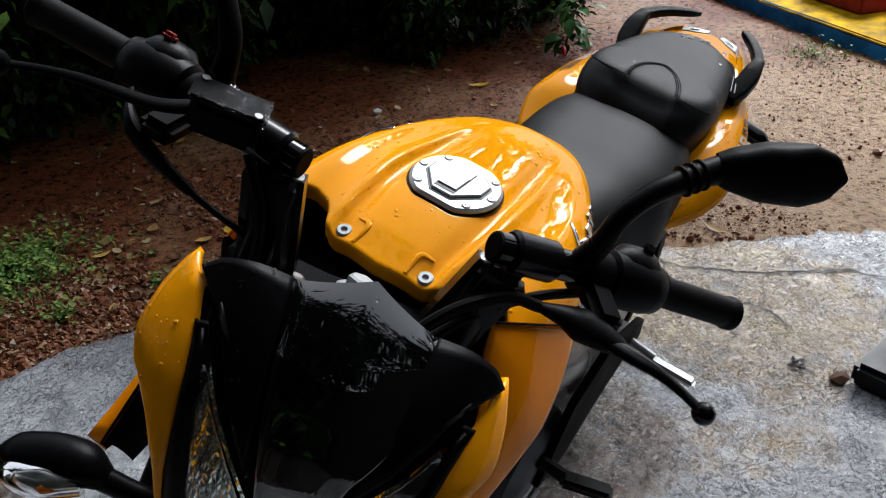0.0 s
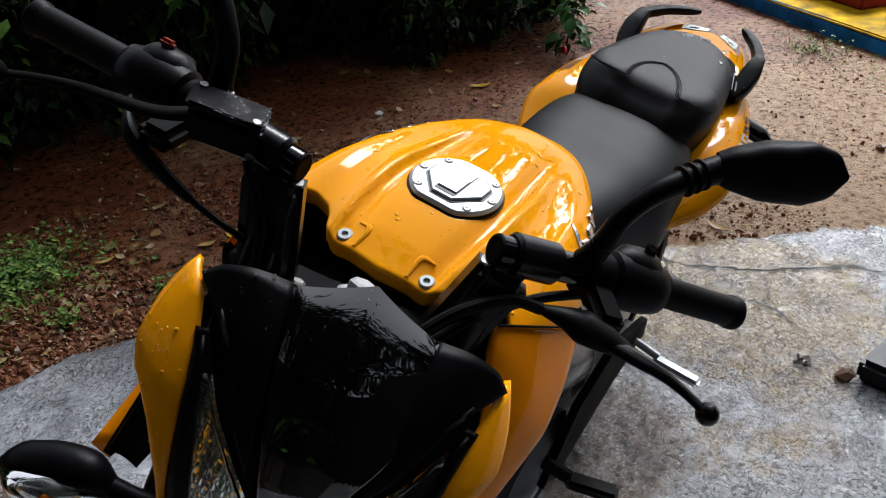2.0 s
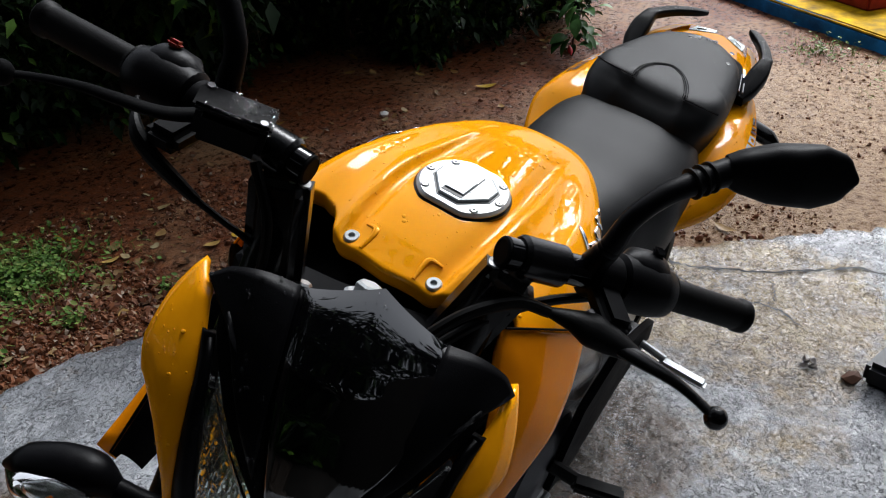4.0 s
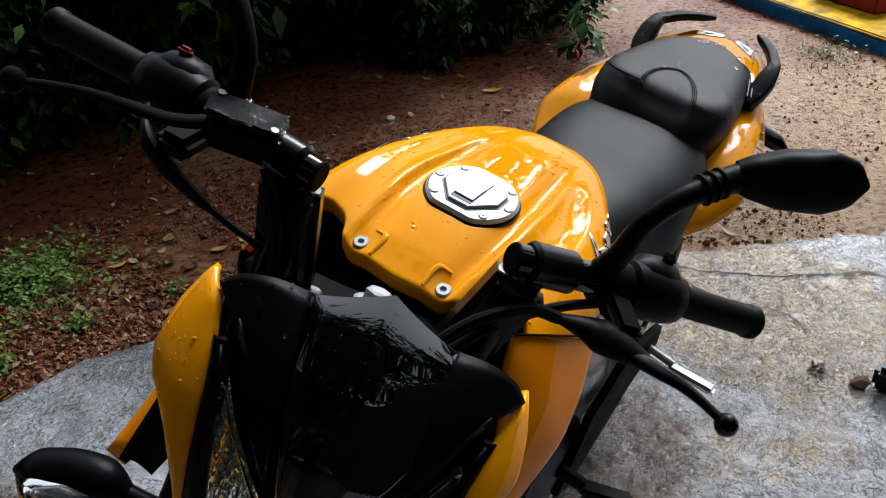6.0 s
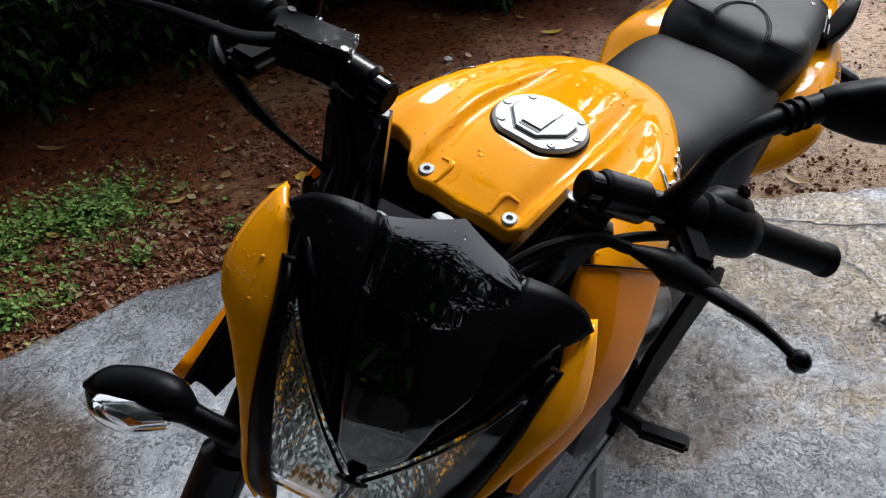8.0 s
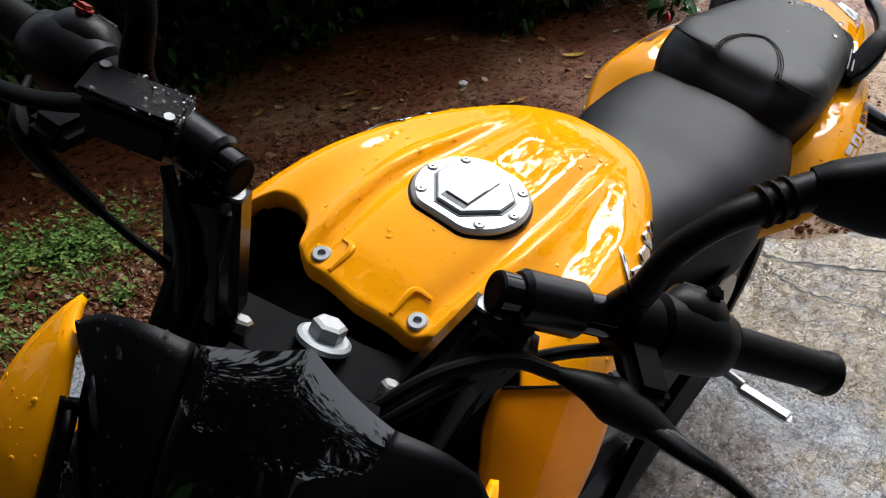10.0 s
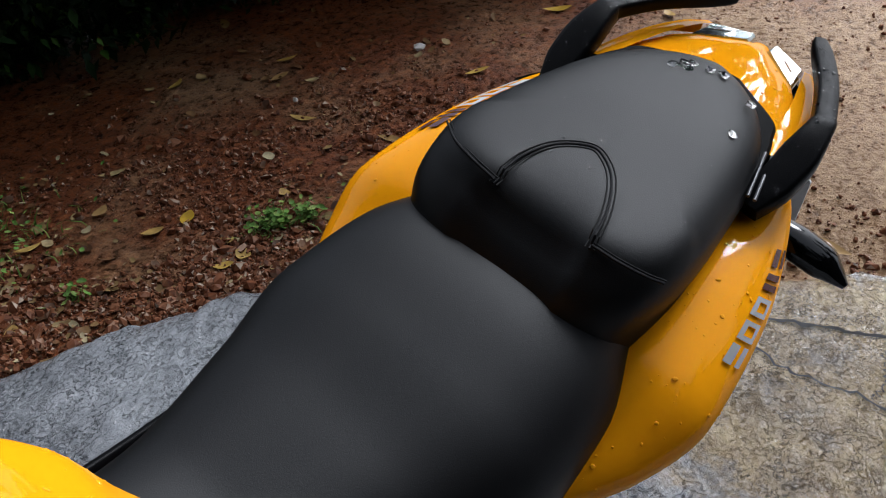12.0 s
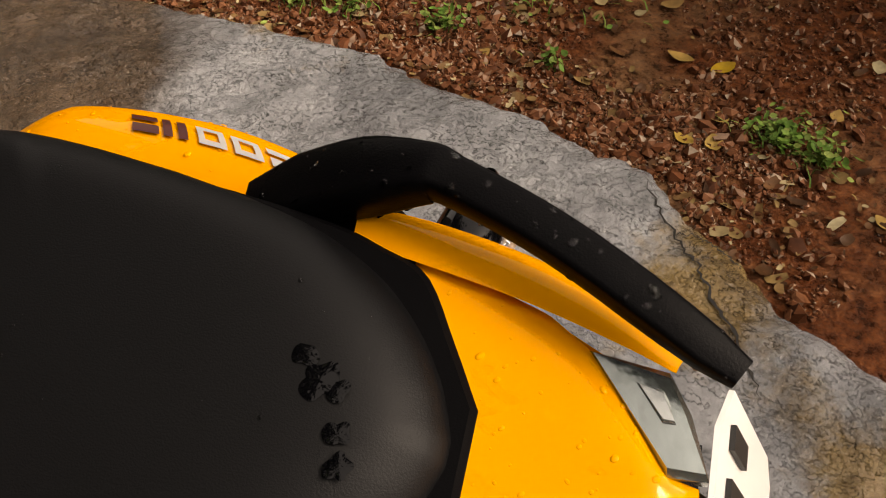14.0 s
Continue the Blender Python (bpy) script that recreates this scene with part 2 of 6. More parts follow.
def earth_material():
    """Rain-sodden laterite, crumbly, with paler patches out on the track."""
    m, nt, ln, b = nodes_of("wet_red_earth")
    tc = nt.new("ShaderNodeTexCoord")
    o = tc.outputs["Object"]
    big = noise_node(nt, ln, 0.9, 5, 0.6, o)
    mid = noise_node(nt, ln, 34.0, 10, 0.75, o)
    crumb = nt.new("ShaderNodeTexVoronoi")
    crumb.inputs["Scale"].default_value = 85.0
    ln.new(o, crumb.inputs["Vector"])
    fine = noise_node(nt, ln, 190.0, 6, 0.75, o)
    c1 = ramp(nt, ln, mid.outputs["Fac"], [(0.36, (0.020, 0.0055, 0.0017)), (0.5, (0.125, 0.033, 0.009)), (0.66, (0.29, 0.10, 0.034))])
    c2 = ramp(nt, ln, mid.outputs["Fac"], [(0.34, (0.10, 0.050, 0.020)), (0.5, (0.29, 0.170, 0.085)), (0.68, (0.46, 0.32, 0.18))])
    total = summed(nt, ln, [(big.outputs["Fac"], 1.0), (blob(nt, ln, o, (-2.6, 0.3, 0.0), 1.4), 0.3), (blob(nt, ln, o, (-1.75, -0.1, 0.0), 0.5), 0.15)])
    mask = ramp(nt, ln, total, [(0.48, (0, 0, 0)), (0.66, (1, 1, 1))])
    ln.new(mixed(nt, ln, mask.outputs[0], c1.outputs[0], c2.outputs[0]), b.inputs["Base Color"])
    wet = ramp(nt, ln, mid.outputs["Fac"], [(0.35, (0.16, 0.16, 0.16)), (0.62, (0.5, 0.5, 0.5))])
    ln.new(wet.outputs[0], b.inputs["Roughness"])
    b.inputs["Specular IOR Level"].default_value = 0.22
    bump(nt, ln, b, [(mid.outputs["Fac"], 1.0), (crumb.outputs["Distance"], -0.35), (fine.outputs["Fac"], 0.3)], 1.0, 0.012)
    return m


def island_material(name, stops, rough=0.5, scale=60.0, translucent=0.0):
    """Colour varied from piece to piece."""
    m, nt, ln, b = nodes_of(name)
    geo = nt.new("ShaderNodeNewGeometry")
    info = nt.new("ShaderNodeObjectInfo")
    add = nt.new("ShaderNodeMath")
    ln.new(geo.outputs["Random Per Island"], add.inputs[0])
    ln.new(info.outputs["Random"], add.inputs[1])
    frac = nt.new("ShaderNodeMath")
    frac.operation = "FRACT"
    ln.new(add.outputs[0], frac.inputs[0])
    r = ramp(nt, ln, frac.outputs[0], stops)
    tc = nt.new("ShaderNodeTexCoord")
    n = noise_node(nt, ln, scale, 5, 0.6, tc.outputs["Object"])
    mix = nt.new("ShaderNodeMixRGB")
    mix.blend_type = "MULTIPLY"
    mix.inputs[0].default_value = 0.6
    dark = ramp(nt, ln, n.outputs["Fac"], [(0.35, (0.45, 0.45, 0.45)), (0.7, (1.2, 1.2, 1.2))])
    ln.new(r.outputs[0], mix.inputs[1])
    ln.new(dark.outputs[0], mix.inputs[2])
    ln.new(mix.outputs[0], b.inputs["Base Color"])
    b.inputs["Roughness"].default_value = rough
    b.inputs["Specular IOR Level"].default_value = 0.12
    bump(nt, ln, b, [(n.outputs["Fac"], 1.0)], 0.3, 0.003)
    return m


CONCRETE, EARTH = concrete_material(), earth_material()
STONE = island_material("earth_pebbles", [(0.0, (0.05, 0.016, 0.007)), (0.35, (0.14, 0.046, 0.018)), (0.85, (0.26, 0.11, 0.055)), (0.985, (0.42, 0.33, 0.25))], 0.5)
# leaf green taken near black, the thicket's shade put into the colour
LEAF = island_material("shaded_shrub_leaves", [(0.0, (0.004, 0.010, 0.003)), (0.65, (0.010, 0.026, 0.006)), (0.92, (0.03, 0.075, 0.012)), (1.0, (0.10, 0.20, 0.025))], 0.5, 30)
PLANT = island_material("seedling_leaves", [(0.0, (0.02, 0.06, 0.012)), (0.6, (0.05, 0.13, 0.03)), (1.0, (0.10, 0.22, 0.05))], 0.45, 30)
GRASS = island_material("grass_blades", [(0.0, (0.06, 0.13, 0.02)), (0.6, (0.14, 0.27, 0.05)), (1.0, (0.28, 0.34, 0.09))], 0.45, 30)
DEADLEAF = island_material("fallen_leaf_skin", [(0.0, (0.45, 0.28, 0.02)), (0.45, (0.5, 0.33, 0.09)), (0.75, (0.32, 0.19, 0.07)), (1.0, (0.42, 0.33, 0.16))], 0.4, 40)
LITTER = island_material("leaf_litter", [(0.0, (0.05, 0.022, 0.01)), (0.5, (0.15, 0.07, 0.03)), (0.85, (0.3, 0.2, 0.08)), (1.0, (0.5, 0.42, 0.25))], 0.45, 60)
BARK = plain("dark_bark", (0.035, 0.025, 0.018), 0.8, grain=80, gstr=0.8, vary=0.3)
BLUE_PAINT = plain("worn_blue_masonry_paint", (0.02, 0.17, 0.46), 0.6, grain=60, gstr=0.8, vary=0.5, spec=0.12)
YELLOW_PAINT = plain("worn_yellow_masonry_paint", (0.45, 0.27, 0.006), 0.7, grain=60, gstr=0.8, vary=0.7, spec=0.03)
RED_PAINT = plain("worn_red_masonry_paint", (0.24, 0.028, 0.016), 0.6, grain=60, gstr=0.8, vary=0.5, spec=0.12)
BLACK_STONE = plain("wet_black_stone", (0.012, 0.013, 0.015), 0.35, grain=80, gstr=0.4, vary=0.4, spec=0.12)
PALE_STONE = plain("pale_stone", (0.5, 0.47, 0.43), 0.5, grain=90, gstr=0.5)
# near black, to keep what the bike mirrors dark
UNSEEN_WALL = plain("dark_unseen_wall", (0.022, 0.02, 0.018), 0.85, grain=40, gstr=0.6, vary=0.4, spec=0.1)
CLAY = plain("broken_brick_clay", (0.16, 0.075, 0.042), 0.6, grain=90, gstr=0.6, vary=0.3)
CRACK = plain("dirt_in_crack", (0.012, 0.010, 0.008), 0.8, gstr=0.3)
FLOWER = plain("red_petal", (0.7, 0.02, 0.03), 0.5, gstr=0.0)


# ---- mesh helpers ----
def lerp_at(x, xs, ys):
    return float(np.interp(x, xs, ys))


def curve_at(x, xs, ys):
    """Like lerp_at, but along a smooth curve through the points that never overshoots."""
    n = len(xs)
    if x <= xs[0] or x >= xs[-1]:
        return ys[0] if x <= xs[0] else ys[-1]
    i = max(k for k in range(n - 1) if xs[k] <= x)

    def slope(k):
        if k == 0 or k == n - 1:
            a = min(max(k, 1), n - 1)
            return (ys[a] - ys[a - 1]) / (xs[a] - xs[a - 1])
        a, b = (ys[k] - ys[k - 1]) / (xs[k] - xs[k - 1]), (ys[k + 1] - ys[k]) / (xs[k + 1] - xs[k])
        return 0.0 if a * b <= 0 else 2 * a * b / (a + b)
    h = xs[i + 1] - xs[i]
    t = (x - xs[i]) / h
    return ys[i] * (1 + 2 * t) * (1 - t) ** 2 + ys[i + 1] * t * t * (3 - 2 * t) + h * t * (1 - t) * (slope(i) * (1 - t) - slope(i + 1) * t)


def grid_mesh(fn, nu, nv, close_u=False, close_v=False):
    """Quads over fn(u, v), u and v from 0 to 1."""
    verts, faces = [], []
    for i in range(nu):
        for j in range(nv):
            verts.append(fn(i / (nu if close_u else nu - 1), j / (nv if close_v else nv - 1)))
    for i in range(nu if close_u else nu - 1):
        for j in range(nv if close_v else nv - 1):
            a, b = i * nv + j, i * nv + (j + 1) % nv
            c, d = ((i + 1) % nu) * nv + (j + 1) % nv, ((i + 1) % nu) * nv + j
            faces.append((a, b, c, d))
    return verts, faces


def smooth_path(pts, n):
    """n points on a Catmull-Rom curve through pts."""
    p = [Vector(q) for q in pts]
    p = [2 * p[0] - p[1]] + p + [2 * p[-1] - p[-2]]
    out = []
    for k in range(n):
        s = k / (n - 1) * (len(p) - 3)
        i = min(int(s), len(p) - 4)
        t = s - i
        a, b, c, d = p[i : i + 4]
        out.append(0.5 * (2 * b + (c - a) * t + (2 * a - 5 * b + 4 * c - d) * t * t + (3 * b - a - 3 * c + d) * t ** 3))
    return out


def tube_mesh(path, radii, seg=14, flat=1.0, up=(0, 0, 1), caps=True):
    """A tube along path; radii one for each point or one for all; flat squeezes it along up."""
    path = [Vector(p) for p in path]
    radii = [radii] * len(path) if isinstance(radii, (int, float)) else [float(r) for r in np.interp(np.linspace(0, 1, len(path)), np.linspace(0, 1, len(radii)), radii)]
    verts, faces = [], []
    for k, p in enumerate(path):
        t = (path[min(k + 1, len(path) - 1)] - path[max(k - 1, 0)]).normalized()
        side = t.cross(Vector(up))
        side = side.normalized() if side.length > 1e-4 else t.orthogonal().normalized()
        top = side.cross(t).normalized()
        for j in range(seg):
            a = 2 * math.pi * j / seg
            verts.append(p + radii[k] * (math.cos(a) * side + flat * math.sin(a) * top))
    for k in range(len(path) - 1):
        for j in range(seg):
            a, b = k * seg + j, k * seg + (j + 1) % seg
            faces.append((a, b, b + seg, a + seg))
    if caps:
        faces.append(tuple(reversed(range(seg))))
        faces.append(tuple(range((len(path) - 1) * seg, len(path) * seg)))
    return verts, faces


def lathe_mesh(profile, centre, axis, seg=32):
    """A turned form: profile of (distance along axis, radius)."""
    axis, centre = Vector(axis).normalized(), Vector(centre)
    e1 = axis.orthogonal().normalized()
    e2 = axis.cross(e1)
    verts, faces = [], []
    for h, r in profile:
        for j in range(seg):
            a = 2 * math.pi * j / seg
            verts.append(centre + axis * h + r * (math.cos(a) * e1 + math.sin(a) * e2))
    for k in range(len(profile) - 1):
        for j in range(seg):
            a, b = k * seg + j, k * seg + (j + 1) % seg
            faces.append((a, b, b + seg, a + seg))
    faces.append(tuple(reversed(range(seg))))
    faces.append(tuple(range((len(profile) - 1) * seg, len(profile) * seg)))
    return verts, faces


def prism_mesh(poly, thick, origin, ex, ey, chamfer=0.0):
    """A plate with outline poly in the plane of ex and ey, thick along their cross; chamfer narrows its top."""
    o, ex, ey = Vector(origin), Vector(ex).normalized(), Vector(ey).normalized()
    ez = ex.cross(ey).normalized()
    c = Vector((sum(p[0] for p in poly) / len(poly), sum(p[1] for p in poly) / len(poly)))
    rings = [(0.0, 0.0), (thick - chamfer, 0.0), (thick, chamfer)] if chamfer else [(0.0, 0.0), (thick, 0.0)]
    verts, faces, n = [], [], len(poly)
    for h, inset in rings:
        for p in poly:
            d = Vector(p[:2]) - c
            q = c + d * max(0.0, 1 - inset / max(d.length, 1e-6))
            verts.append(o + ex * q.x + ey * q.y + ez * h)
    for k in range(len(rings) - 1):
        for j in range(n):
            a, b = k * n + j, k * n + (j + 1) % n
            faces.append((a, b, b + n, a + n))
    faces.append(tuple(reversed(range(n))))
    faces.append(tuple(range((len(rings) - 1) * n, len(rings) * n)))
    return verts, faces


def box_mesh(size, centre=(0, 0, 0), m=None, bevel=0.004, seg=2):
    bm = bmesh.new()
    bmesh.ops.create_cube(bm, size=1.0)
    for v in bm.verts:
        v.co = Vector((v.co.x * size[0], v.co.y * size[1], v.co.z * size[2]))
    if bevel:
        bmesh.ops.bevel(bm, geom=list(bm.edges), offset=bevel, segments=seg, affect="EDGES")
    bm.verts.ensure_lookup_table()
    t = Matrix.Translation(centre) @ (m or Matrix())
    verts = [t @ v.co for v in bm.verts]
    faces = [tuple(v.index for v in f.verts) for f in bm.faces]
    bm.free()
    return verts, faces


def merge(*meshes):
    verts, faces = [], []
    for v, f in meshes:
        k = len(verts)
        verts += list(v)
        faces += [tuple(i + k for i in q) for q in f]
    return verts, faces


def mirrored(mesh):
    v, f = mesh
    return [Vector((p[0], -p[1], p[2])) for p in v], [tuple(reversed(q)) for q in f]


def mapped(mesh, fn):
    return [fn(Vector(p)) for p in mesh[0]], mesh[1]


def part(name, mesh, material, parent=None, label="", sharp=35, solid=0.0, inner=None):
    """Links (verts, faces) as one mesh object under a thing or a part."""
    me = bpy.data.meshes.new(name)
    me.from_pydata([tuple(v) for v in mesh[0]], [], mesh[1])
    me.validate()
    me.materials.append(material)
    me.shade_smooth()
    me.set_sharp_from_angle(angle=radians(sharp))
    ob = new(name, me)
    if parent is not None:
        ob.parent = parent
    if solid:
        mod = ob.modifiers.new("thickness", "SOLIDIFY")
        mod.thickness, mod.offset = solid, -1
        if inner is not None:
            me.materials.append(inner)
            mod.material_offset = 1
    if label:
        tagged(ob, label)
    return ob


# ---- the setting: earth, concrete, plinth ----
EDGE_X = [-9.0, -3.4, -1.90, -1.58, -1.40, -1.22, -0.98, -0.91, -0.74, -0.47, -0.28, -0.12, 0.20, 0.7, 2.2, 9.0]
EDGE_Y = [8.0, 2.10, 0.56, 0.16, -0.02, -0.40, -0.59, -0.68, -0.88, -1.01, -1.08, -1.15, -1.22, -1.32, -1.5, -2.4]
EDGE_P = [x - y for x, y in zip(EDGE_X, EDGE_Y)]


def slab_edge(p):
    """The concrete's ragged rim, by x - y."""
    x, y = lerp_at(p, EDGE_P, EDGE_X), lerp_at(p, EDGE_P, EDGE_Y)
    w = 0.022 * noise.noise(Vector((p * 5, 1.7, 0))) + 0.012 * noise.noise(Vector((p * 19, 4.1, 0)))
    return Vector((x + w, y + w, 0))


def on_slab(x, y):
    e = slab_edge(x - y)
    return (x + y) - (e.x + e.y)


def earth_height(x, y):
    h = 0.010 * noise.noise(Vector((x * 1.7, y * 1.7, 0))) + 0.007 * noise.noise(Vector((x * 7, y * 7, 3))) + 0.005 * noise.noise(Vector((x * 22, y * 22, 5)))
    far = max(0.0, math.hypot(x, y) - 6)
    h += 0.02 * min(far, 30) * noise.noise(Vector((x * 0.05, y * 0.05, 9)))
    d = on_slab(x, y) if abs(x) < 8 and abs(y) < 7 else -1
    return h - 0.006 - (0.05 if d > 0.12 else 0.0)


def build_ground():
    near = np.arange(-4.6, 2.2, 0.03)
    xs = np.concatenate([[-600, -200, -80, -35, -18, -10, -7, -5.5], near, [2.6, 3.5, 5, 8, 14, 30, 80, 250, 600]])
    ys = np.concatenate([[-600, -200, -80, -35, -18, -10, -7, -5.5, -4.6], np.arange(-4.0, 1.8, 0.03), [2.2, 3, 4.5, 7, 12, 25, 70, 220, 600]])
    n, m = len(xs), len(ys)
    verts = [(x, y, earth_height(x, y)) for x in xs for y in ys]
    faces = [(i * m + j, (i + 1) * m + j, (i + 1) * m + j + 1, i * m + j + 1) for i in range(n - 1) for j in range(m - 1)]
    ob = part("ground", (verts, faces), EARTH, None, "wet red earth track with gravel and puddled tyre ruts", 180)
    tagged(ob, category="ground", kind="structure")


def slab_point(p, v):
    """A point of the slab's top, v metres in from the rim: a skin that has flaked off in thin terraces."""
    e = slab_edge(p)
    x, y = e.x + v * 0.7071, e.y + v * 0.7071
    k = min(1.0, v / 0.05)
    level = 5.5 * (0.6 * noise.noise(Vector((x * 9, y * 9, 2))) + 0.32 * noise.noise(Vector((x * 23, y * 23, 7))) + 0.16 * noise.noise(Vector((x * 55, y * 55, 9))))
    base = math.floor(level)
    rise = max(0.0, min(1.0, (level - base - 0.7) / 0.3))
    h = 0.004 * noise.noise(Vector((x * 3, y * 3, 1))) + 0.0026 * (base + rise * rise * (3 - 2 * rise)) + 0.0012 * noise.noise(Vector((x * 90, y * 90, 4)))
    return Vector((x, y, 0.040 + h - 0.014 * (1 - k) ** 2))


def build_slab():
    ps = np.concatenate([[-16, -10, -7, -5, -4, -3.4], np.arange(-3.1, 2.6, 0.0105), [2.8, 3.3, 4.2, 6, 9, 11]])
    vs = np.concatenate([[0.0, 0.006, 0.02, 0.045], np.arange(0.06, 2.1, 0.0105), [2.4, 2.9, 3.8, 6, 10, 20, 40]])
    n, m = len(ps), len(vs) + 1
    verts, faces = [], []
    for p in ps:
        e = slab_edge(p)
        verts.append((e.x - 0.004, e.y - 0.004, -0.06))
        verts += [tuple(slab_point(p, v)) for v in vs]
    for i in range(n - 1):
        for j in range(m - 1):
            faces.append((i * m + j, (i + 1) * m + j, (i + 1) * m + j + 1, i * m + j + 1))
    ob = part("pavement", (verts, faces), CONCRETE, None, "wet worn concrete slab with stains and a broken rim", 50)
    tagged(ob, category="pavement", kind="structure")
    return ob


def crack(points, width, parent):
    """A jagged dirt-filled crack lying in the slab's top."""
    path = smooth_path([(x, y, 0) for x, y in points], 50)
    verts, faces = [], []
    for k, q in enumerate(path):
        t = (path[min(k + 1, 49)] - path[max(k - 1, 0)]).normalized()
        side = Vector((-t.y, t.x, 0))
        jag = 0.016 * noise.noise(Vector((k * 0.55, q.x * 3, 2)))
        w = width * (0.25 + 0.9 * abs(noise.noise(Vector((k * 0.9, 8, q.y))))) * min(1, k / 5, (49 - k) / 5)
        c = q + side * jag
        p = c.x - c.y
        e = slab_edge(p)
        v = ((c.x + c.y) - (e.x + e.y)) * 0.7071
        z = slab_point(p, max(v, 0.0)).z + 0.0035
        verts += [(c.x + side.x * w, c.y + side.y * w, z), (c.x - side.x * w, c.y - side.y * w, z)]
    faces = [(2 * k, 2 * k + 1, 2 * k + 3, 2 * k + 2) for k in range(len(path) - 1)]
    part("crack", (verts, faces), CRACK, parent, "dark dirt-filled crack")


build_ground()
slab = build_slab()
crack([(-1.33, -0.02), (-1.32, 0.08), (-1.37, 0.2), (-1.42, 0.32), (-1.52, 0.46), (-1.56, 0.62)], 0.010, slab)
crack([(-1.30, 0.02), (-1.24, 0.08), (-1.2, 0.2), (-1.22, 0.33), (-1.15, 0.45)], 0.006, slab)
crack([(-1.36, 0.3), (-1.28, 0.33), (-1.22, 0.33)], 0.004, slab)
crack([(-0.72, -0.87), (-0.78, -0.74), (-0.83, -0.66), (-0.88, -0.55), (-0.93, -0.42)], 0.005, slab)
crack([(-0.78, -0.74), (-0.85, -0.73), (-0.9, -0.68)], 0.003, slab)


def masonry_block(name, size, m, material, label, category, group=""):
    """A plastered block with worn, uneven faces, at pose m."""
    bm = bmesh.new()
    bmesh.ops.create_cube(bm, size=1.0)
    for v in bm.verts:
        v.co = Vector((v.co.x * size[0], v.co.y * size[1], (v.co.z + 0.5) * size[2]))
    bmesh.ops.bevel(bm, geom=list(bm.edges), offset=0.014, segments=2, affect="EDGES")
    bmesh.ops.subdivide_edges(bm, edges=[e for e in bm.edges if e.calc_length() > 0.12], cuts=6, use_grid_fill=True)
    for v in bm.verts:
        v.co += 0.006 * noise.noise_vector(v.co * 7)
    verts = [v.co.copy() for v in bm.verts]
    faces = [tuple(v.index for v in f.verts) for f in bm.faces]
    bm.free()
    ob = part(name, (verts, faces), material, None, label, 60)
    ob.matrix_world = m
    return tagged(ob, category=category, group=group)


E0, E1 = Vector((-4.62, -1.20, 0)), Vector((-2.75, 1.60, 0))
ALONG = (E1 - E0).normalized()
BACK = Vector((-ALONG.y, ALONG.x, 0))
TURN = math.degrees(math.atan2(ALONG.y, ALONG.x))


def plinth_pose(along, back, z=0.0):
    q = E0 + ALONG * along + BACK * back
    return pose(q.x, q.y, z, 0, 0, TURN)


LONG = (E1 - E0).length
step = masonry_block("step", (LONG, 0.75, 0.100), plinth_pose(LONG / 2, 0.375, -0.03), BLUE_PAINT, "low blue-painted masonry step at the yard's edge", "step")
tread = masonry_block("tread", (LONG - 0.01, 0.70, 0.020), Matrix.Translation((0, -0.019, 0.086)), YELLOW_PAINT, "", "")
tread.parent = step
tagged(tread, "worn yellow-painted tread")
masonry_block("block", (0.42, 0.32, 0.14), plinth_pose(1.14, 0.40, 0.074), RED_PAINT, "red-painted masonry block on the yellow step", "block", "red blocks on the step")
masonry_block("block", (0.62, 0.26, 0.15), plinth_pose(1.75, 0.46, 0.074), RED_PAINT, "long red-painted masonry block on the yellow step", "block", "red blocks on the step")

# a wet dark stone slab lying on the concrete
masonry_block("stone_slab", (0.42, 0.36, 0.065), pose(-1.156, 0.833, 0.036, 0, 0, -15), BLACK_STONE, "wet black stone slab lying on the concrete", "stone slab")


# ---- small stones, litter, grass ----
def rock(r, rng):
    """A chipped stone of about radius r."""
    t = (1 + 5 ** 0.5) / 2
    pts = [(-1, t, 0), (1, t, 0), (-1, -t, 0), (1, -t, 0), (0, -1, t), (0, 1, t), (0, -1, -t), (0, 1, -t), (t, 0, -1), (t, 0, 1), (-t, 0, -1), (-t, 0, 1)]
    tri = [(0, 11, 5), (0, 5, 1), (0, 1, 7), (0, 7, 10), (0, 10, 11), (1, 5, 9), (5, 11, 4), (11, 10, 2), (10, 7, 6), (7, 1, 8), (3, 9, 4), (3, 4, 2), (3, 2, 6), (3, 6, 8), (3, 8, 9), (4, 9, 5), (2, 4, 11), (6, 2, 10), (8, 6, 7), (9, 8, 1)]
    s = rng.uniform(0.6, 1.3), rng.uniform(0.6, 1.2), rng.uniform(0.45, 0.9)
    turn = Euler((rng.uniform(0, 1), rng.uniform(0, 1), rng.uniform(0, 6.3))).to_matrix()
    return [turn @ Vector((p[0] * s[0], p[1] * s[1], p[2] * s[2])) * (r / 1.9 * rng.uniform(0.75, 1.2)) for p in pts], tri


def ground_z(x, y):
    d = on_slab(x, y)
    if d > 0:
        return slab_point(x - y, d * 0.7071).z
    return earth_height(x, y)


